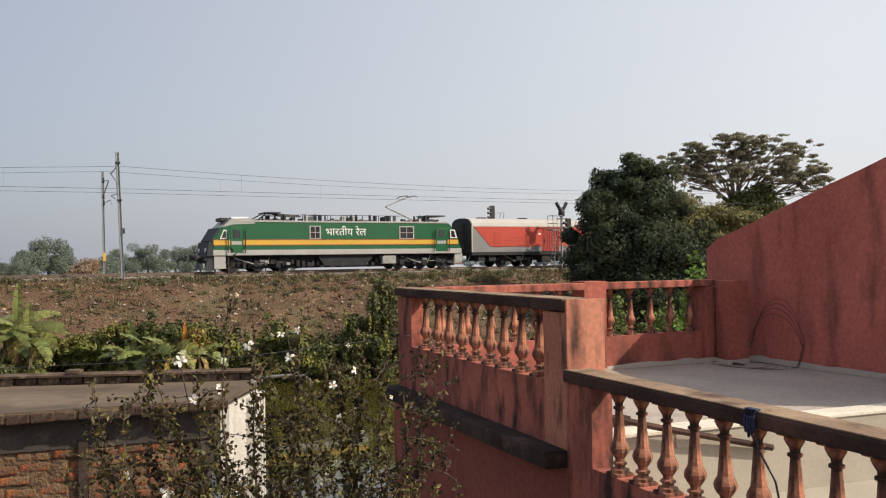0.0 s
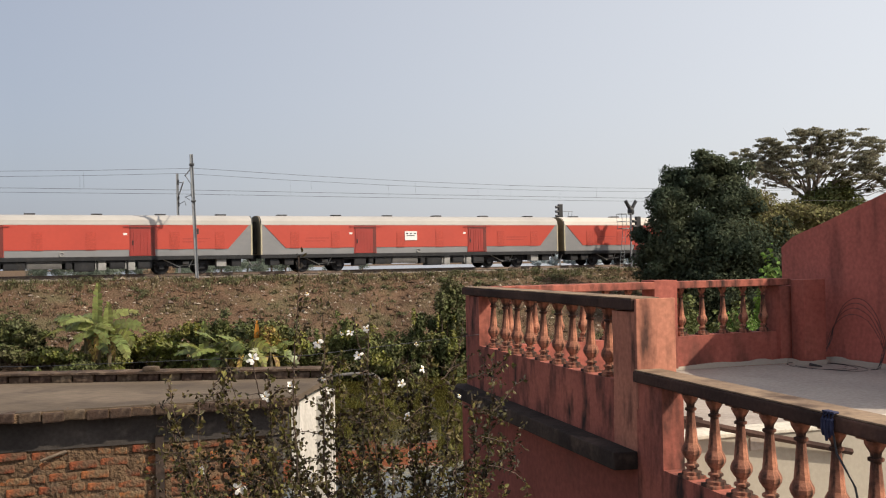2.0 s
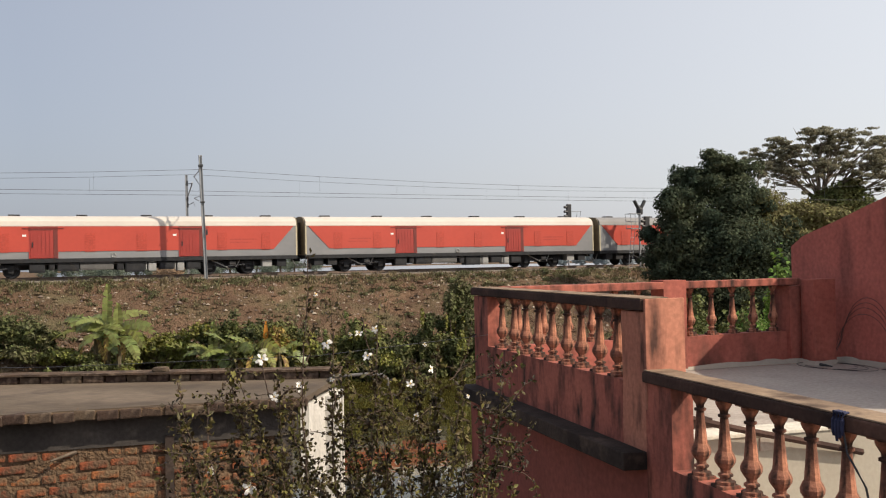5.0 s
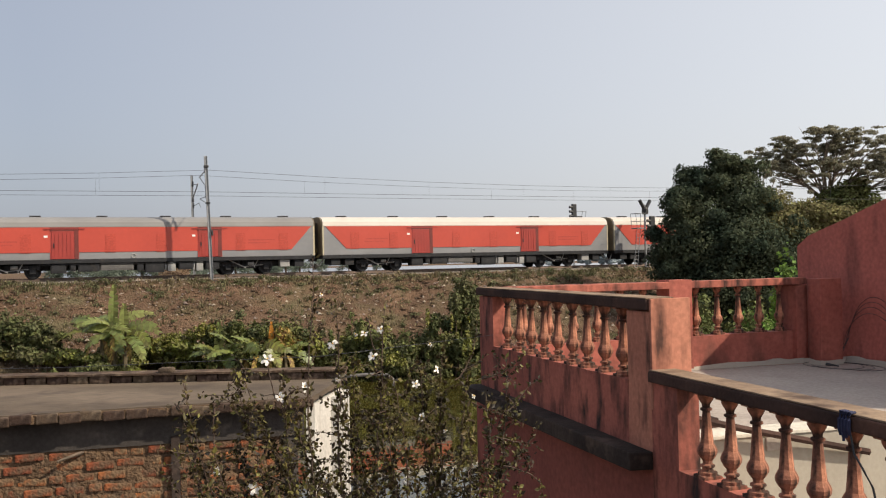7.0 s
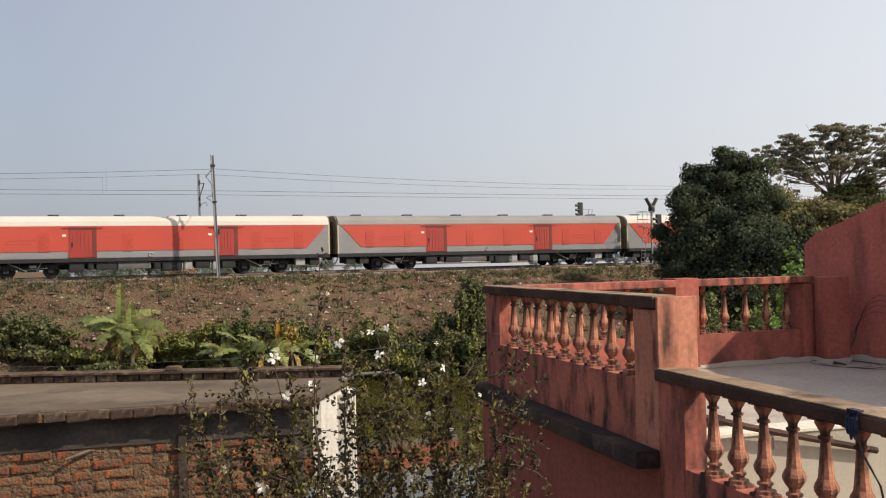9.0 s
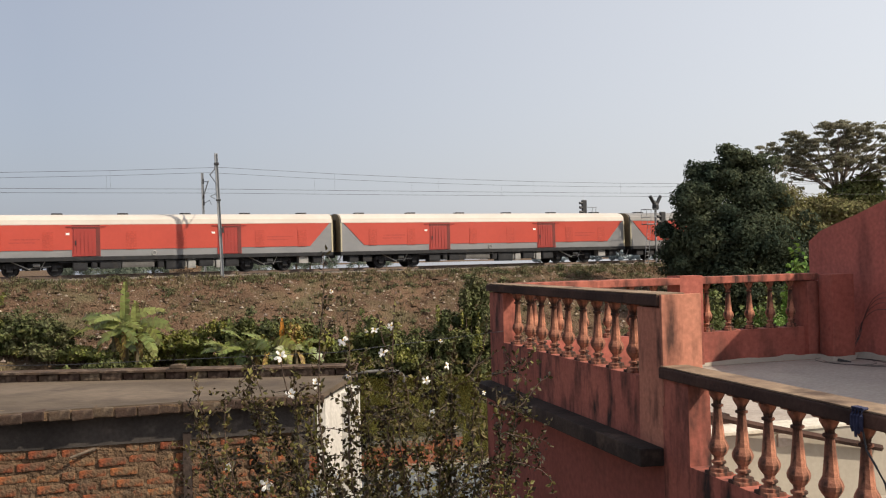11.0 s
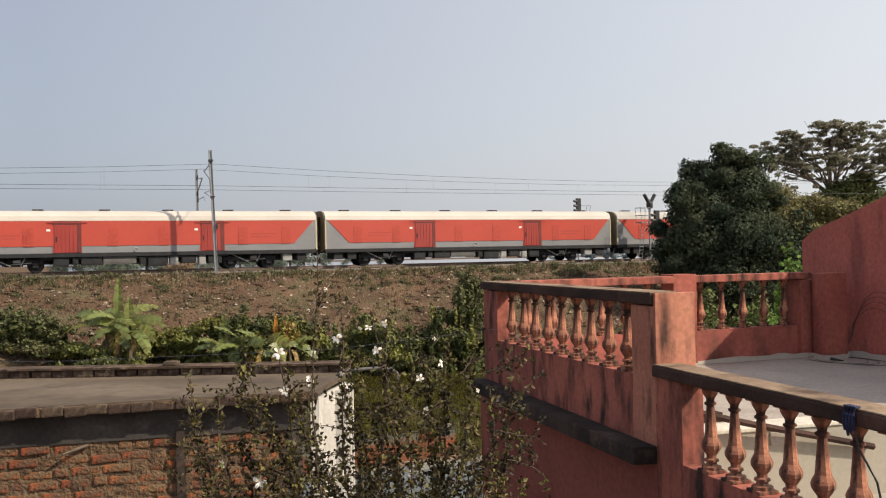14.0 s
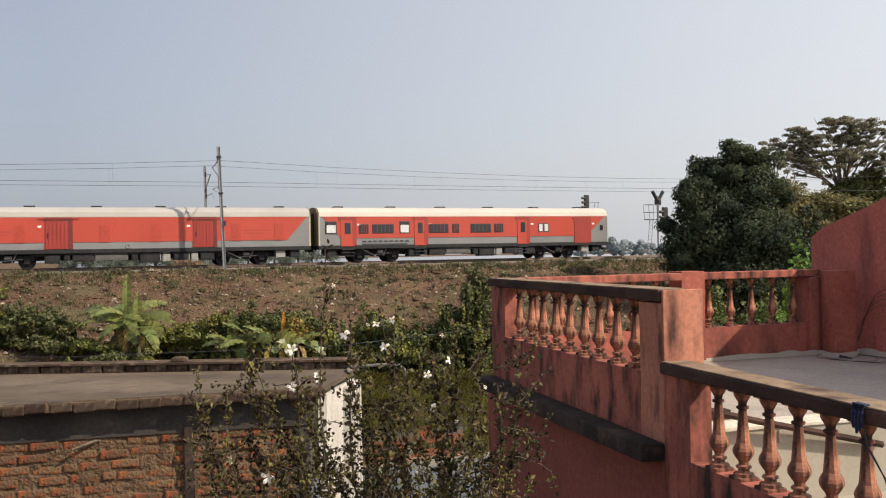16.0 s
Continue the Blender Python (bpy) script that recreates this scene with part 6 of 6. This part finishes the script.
def build_bank_litter():
    """Stones and dry grass over the bank."""
    rng = np.random.default_rng(51)
    verts, faces = [], []
    base = np.array([(0, 0, 0.8), (1, 0, 0), (0.3, 0.9, 0), (-0.8, 0.6, 0), (-0.8, -0.6, 0), (0.3, -0.9, 0)])
    for i in range(4200):
        s, d = rng.uniform(-34, 30), 2.3 + 10.5 * rng.random() ** 1.3
        p = track_point(s, d)
        sz = 0.05 + 0.09 * rng.random() ** 3 + (0.1 if rng.random() < 0.03 else 0)
        a = rng.uniform(0, 6.28)
        rot = np.array([[math.cos(a), -math.sin(a), 0], [math.sin(a), math.cos(a), 0], [0, 0, 1]])
        k = len(verts)
        z = ground_height(p.x, p.y)
        verts += (base * rng.uniform(0.6, 1.2, (6, 3)) @ rot.T * sz + (p.x, p.y, z)).tolist()
        faces += [(k, k + 1 + j, k + 1 + (j + 1) % 5) for j in range(5)]
    tagged(part("loose_stones", (verts, [], faces), STONE), "scattered pale stones on the earth bank", "stones", kind="stuff")
    verts, faces = [], []
    for i in range(3600):
        s, d = rng.uniform(-34, 26), rng.uniform(2.6, 12.6)
        p = track_point(s, d)
        sz = 0.08 + 0.2 * rng.random() ** 2.5
        a = rng.uniform(0, 6.28)
        rot = np.array([[math.cos(a), -math.sin(a), 0], [math.sin(a), math.cos(a), 0], [0, 0, 1]])
        k = len(verts)
        verts += (base * rng.uniform(0.5, 1.3, (6, 3)) * (1.2, 1, 0.7) @ rot.T * sz + (p.x, p.y, ground_height(p.x, p.y) - 0.02)).tolist()
        faces += [(k, k + 1 + j, k + 1 + (j + 1) % 5) for j in range(5)]
    tagged(part("earth_clods", (verts, [], faces), SOIL), "brown clods of dry earth on the bank", "clods", kind="stuff")
    verts, faces = [], []
    for i in range(5200):
        s = rng.uniform(-36, 30)
        d = 2.2 + (1.3 * rng.random() if rng.random() < 0.22 else 10.8 * rng.random())
        if d > 4 and noise.noise((s * 0.25, d * 0.35, 4)) < 0.02 and rng.random() < 0.8:
            continue
        p = track_point(s, d)
        z = ground_height(p.x, p.y)
        h = rng.uniform(0.1, 0.34)
        for j in range(7):
            a = rng.uniform(0, 6.28)
            o = np.array([p.x, p.y, z]) + np.array([math.cos(a), math.sin(a), 0]) * rng.uniform(0, 0.18)
            q = np.array([math.cos(a + 1.57), math.sin(a + 1.57), 0]) * 0.03
            tip = o + np.array([math.cos(a) * h * 0.5, math.sin(a) * h * 0.5, h])
            k = len(verts)
            verts += [(o - q).tolist(), (o + q).tolist(), tip.tolist()]
            faces.append((k, k + 1, k + 2))
    tagged(part("dry_grass", (verts, [], faces), GRASS), "sparse dry grass tufts along the bank", "grass", kind="stuff")
    bl = []
    for i in range(330):
        s, d = rng.uniform(-34, 28), 2.3 + 2.6 * rng.random() ** 2 if rng.random() < 0.5 else rng.uniform(3, 12)
        p = track_point(s, d)
        w = rng.uniform(0.2, 0.5)
        bl.append((p.x, p.y, ground_height(p.x, p.y) + 0.12, w, w, 0.16))
    tagged(part("low_weeds", leaves(bl, 22000, 0.06, rng, 0.1, up=0.8), LEAF_WEED), "low green weeds scattered on the bank", "weeds", kind="stuff")


build_bank_litter()


STIRRED = []     # the blossom that the wind moves


def build_flowering_shrub():
    """A wiry shrub close to the camera: stems to its ends, side twigs, small leaves and white flowers."""
    rng = np.random.default_rng(61)
    sh = thing("flowering_shrub", "wiry flowering shrub with small leaves and white blossoms", "shrub", pose(0, 3.0, 0))
    ends = [(-0.411, 6.024, 0), (-0.180, 5.851, 0), (-0.897, 5.596, 0), (-0.851, 5.567, 0), (-0.759, 5.499, 1),
            (-0.625, 5.655, 1), (-0.541, 5.634, 1), (-0.372, 5.677, 1), (-0.278, 5.675, 1), (-0.203, 5.655, 1),
            (-0.129, 5.634, 1), (-0.054, 5.651, 1), (0.021, 5.668, 1), (0.096, 5.648, 1), (0.160, 5.572, 0),
            (0.218, 5.664, 0), (0.230, 5.383, 0), (0.203, 5.421, 0), (0.148, 5.479, 0), (0.075, 5.555, 1),
            (-0.000, 5.538, 1), (-0.319, 5.526, 1), (-0.245, 5.487, 1), (-0.581, 5.495, 1), (-0.677, 5.404, 1),
            (-0.771, 5.332, 1), (-0.171, 5.448, 1), (-0.097, 5.391, 1), (0.052, 5.387, 1), (0.126, 5.311, 1),
            (-0.547, 5.345, 1), (-0.267, 5.320, 1), (-0.024, 5.315, 1), (-0.350, 5.826, 0), (-0.238, 5.796, 0),
            (0.255, 5.234, 0), (-0.692, 5.591, 0), (-0.460, 5.455, 1), (-0.435, 5.305, 1), (-0.467, 5.567, 1)]
    wood = bmesh.new()
    lv, lf = [], []
    roots = [(-0.35, 0.1), (-0.12, 0.0), (-0.05, 0.15), (0.08, -0.05)]

    def add_leaf(p, d, s):
        d = Vector(d).normalized()
        sd = d.cross(Vector(rng.normal(0, 1, 3))).normalized()
        nn = sd.cross(d)
        k = len(lv)
        for q in (p, p + d * s * 0.5 + sd * s * 0.3 + nn * s * 0.08, p + d * s, p + d * s * 0.5 - sd * s * 0.3 + nn * s * 0.08):
            lv.append(tuple(q))
        lf.append((k, k + 1, k + 2, k + 3))

    def dress(p, d, count, wide, size):
        for _ in range(count):
            add_leaf(p + Vector(rng.normal(0, wide, 3)), d * 0.5 + Vector(rng.normal(0, 0.75, 3)), size * rng.uniform(0.65, 1.35))

    def twig(p, d, length, r, dens, lvl):
        pts = [p.copy()]
        n = max(4, int(length / 0.016))
        bend = Vector(rng.normal(0, 0.07, 3))
        for i in range(n):
            d = (d + bend + Vector(rng.normal(0, 0.16, 3)) + Vector((0, 0, -0.03))).normalized()
            p = p + d * length / n
            pts.append(p.copy())
            dress(p, d, dens, 0.005, 0.0165)
            if lvl and rng.random() < 0.13:
                twig(p, (d + Vector(rng.normal(0, 0.9, 3))).normalized(), rng.uniform(0.05, 0.14), r * 0.6, dens, lvl - 1)
        tube(pts, [r * (1 - 0.6 * i / n) for i in range(n + 1)], 4, wood)

    for i, (x, z, full) in enumerate(ends):
        rx, ry = roots[i % 4]
        y = float(rng.normal(0, 0.16))
        a = Vector((rx, ry, 1.0))
        mid = Vector((rx * 0.4 + x * 0.5 + rng.normal(0, 0.05), (ry + y) / 2, 4.3))
        low = Vector((rx * 0.15 + x * 0.85, y, 4.95))
        end = Vector((x, y, z))
        pts = [a, a.lerp(mid, 0.5), mid]
        sway = rng.uniform(0, 6.28)
        for k in range(1, 61):
            f = k / 60
            q = mid * (1 - f) ** 2 + low * 2 * f * (1 - f) + end * f * f
            q += Vector((0.014 * math.sin(f * 11 + sway), 0.012 * math.cos(f * 9 + sway), 0)) + Vector(rng.normal(0, 0.003, 3))
            pts.append(q)
            if q.z > 4.6:
                dd = (q - pts[-2]).normalized()
                dress(q, dd, 7 if full else 4, 0.007, 0.0205)
                if full and rng.random() < 0.19:
                    twig(q, (dd * 0.4 + Vector(rng.normal(0, 0.8, 3))).normalized(), rng.uniform(0.08, 0.22), 0.0018, 3, 1)
                elif rng.random() < 0.16:
                    twig(q, (dd * 0.6 + Vector(rng.normal(0, 0.7, 3))).normalized(), rng.uniform(0.04, 0.1), 0.0016, 2, 0)
        tube(pts, [0.012] * 3 + [0.006 * (1 - 0.75 * k / 60) for k in range(1, 61)], 5, wood)
    # thin shoots that trail out to the sides
    for x, z, dx, dz, ln in ((-0.62, 5.50, -1, 0.12, 0.34), (-0.66, 5.58, -1, 0.05, 0.2), (0.12, 5.60, 1, 0.1, 0.2), (0.17, 5.5, 1, -0.5, 0.22), (0.18, 5.42, 1, -0.35, 0.26), (0.2, 5.34, 1, -0.15, 0.2), (0.16, 5.3, 1, 0.1, 0.25),
                             (0.05, 5.62, 1, 0.25, 0.22), (-0.45, 5.6, -0.6, 0.3, 0.2)):
        twig(Vector((x, float(rng.normal(0, 0.05)), z)), Vector((dx, rng.normal(0, 0.2), dz)).normalized(), ln, 0.0022, 3, 1)
    part("branchwork", wood, TWIG, sh)
    fo = part("foliage", (lv, [], lf), LEAF_SHRUB, sh)
    fo["kind"] = "stuff"
    for i, (x, z, s) in enumerate([(-0.556, 5.699, 1.1), (-0.344, 5.744, 1.0), (-0.239, 5.776, 0.8), (-0.186, 5.788, 0.7), (-0.213, 5.702, 0.9), (-0.011, 5.652, 0.7), (-0.078, 5.608, 0.8), (-0.528, 5.566, 1.0), (-0.433, 5.612, 0.9), (-0.729, 5.341, 0.8), (-0.605, 5.283, 1.3), (-0.110, 5.303, 1.4), (-0.270, 5.773, 0.4), (-0.060, 5.503, 0.8), (-0.378, 5.904, 0.4), (-0.029, 5.735, 0.4), (-0.372, 5.309, 0.7), (-0.329, 5.631, 0.5), (0.110, 5.563, 0.4), (0.016, 5.455, 0.5)]):
        b = bmesh.new()
        n = Vector((rng.normal(0, 0.5), -1, rng.normal(0.25, 0.4))).normalized()
        u = n.cross(Vector((0, 0, 1))).normalized()
        w = n.cross(u)
        c = Vector((x, float(rng.normal(-0.06, 0.02)), z))
        r = 0.0185 * s
        a0 = rng.uniform(0, 6)
        for k in range(5):
            a = a0 + k * 1.2566 + rng.normal(0, 0.2)
            d = (u * math.cos(a) + w * math.sin(a) + n * rng.normal(0, 0.35)).normalized()
            e = n.cross(d)
            q = [c, c + d * r * 0.55 + e * r * 0.32 + n * r * 0.18, c + d * r * 1.05 + e * r * 0.2 + n * r * 0.05, c + d * r * 1.05 - e * r * 0.22 + n * r * 0.02, c + d * r * 0.55 - e * r * 0.30 + n * r * 0.16]
            b.faces.new([b.verts.new(v) for v in q])
        fl = part("flower", b, PETAL, sh, "five-petalled white flower")
        if i == 0:
            STIRRED.append(fl)
            part("flower_stalk", tube([c, c + Vector((0.005, 0.01, -0.05)), c + Vector((0.02, 0.02, -0.13))], [0.0015, 0.002, 0.002], 4), TWIG, fl)
        part("flower_heart", lathe([(0.0015, 0), (0.003, 0.003), (0.0015, 0.005)], 6, at=tuple(c + n * 0.001)), STAMEN, fl)


build_flowering_shrub()


def motions():
    """The train passes from the tree towards the mast."""
    for n, ob in TRAIN:
        walk(ob, [(k * 0.5, train_row(n, k * 0.5)) for k in range(33)])
    # one blossom nods in the wind towards the end
    for fl in STIRRED:
        walk(fl, [(t, pose(dx, 0, 0)) for t, dx in ((0.0, 0.0), (9.0, 0.0), (11.5, 0.008), (12.5, 0.006), (13.5, 0.0), (14.0, 0.022), (14.5, 0.014), (15.0, 0.034), (15.5, 0.047), (16.0, 0.038))])


motions()
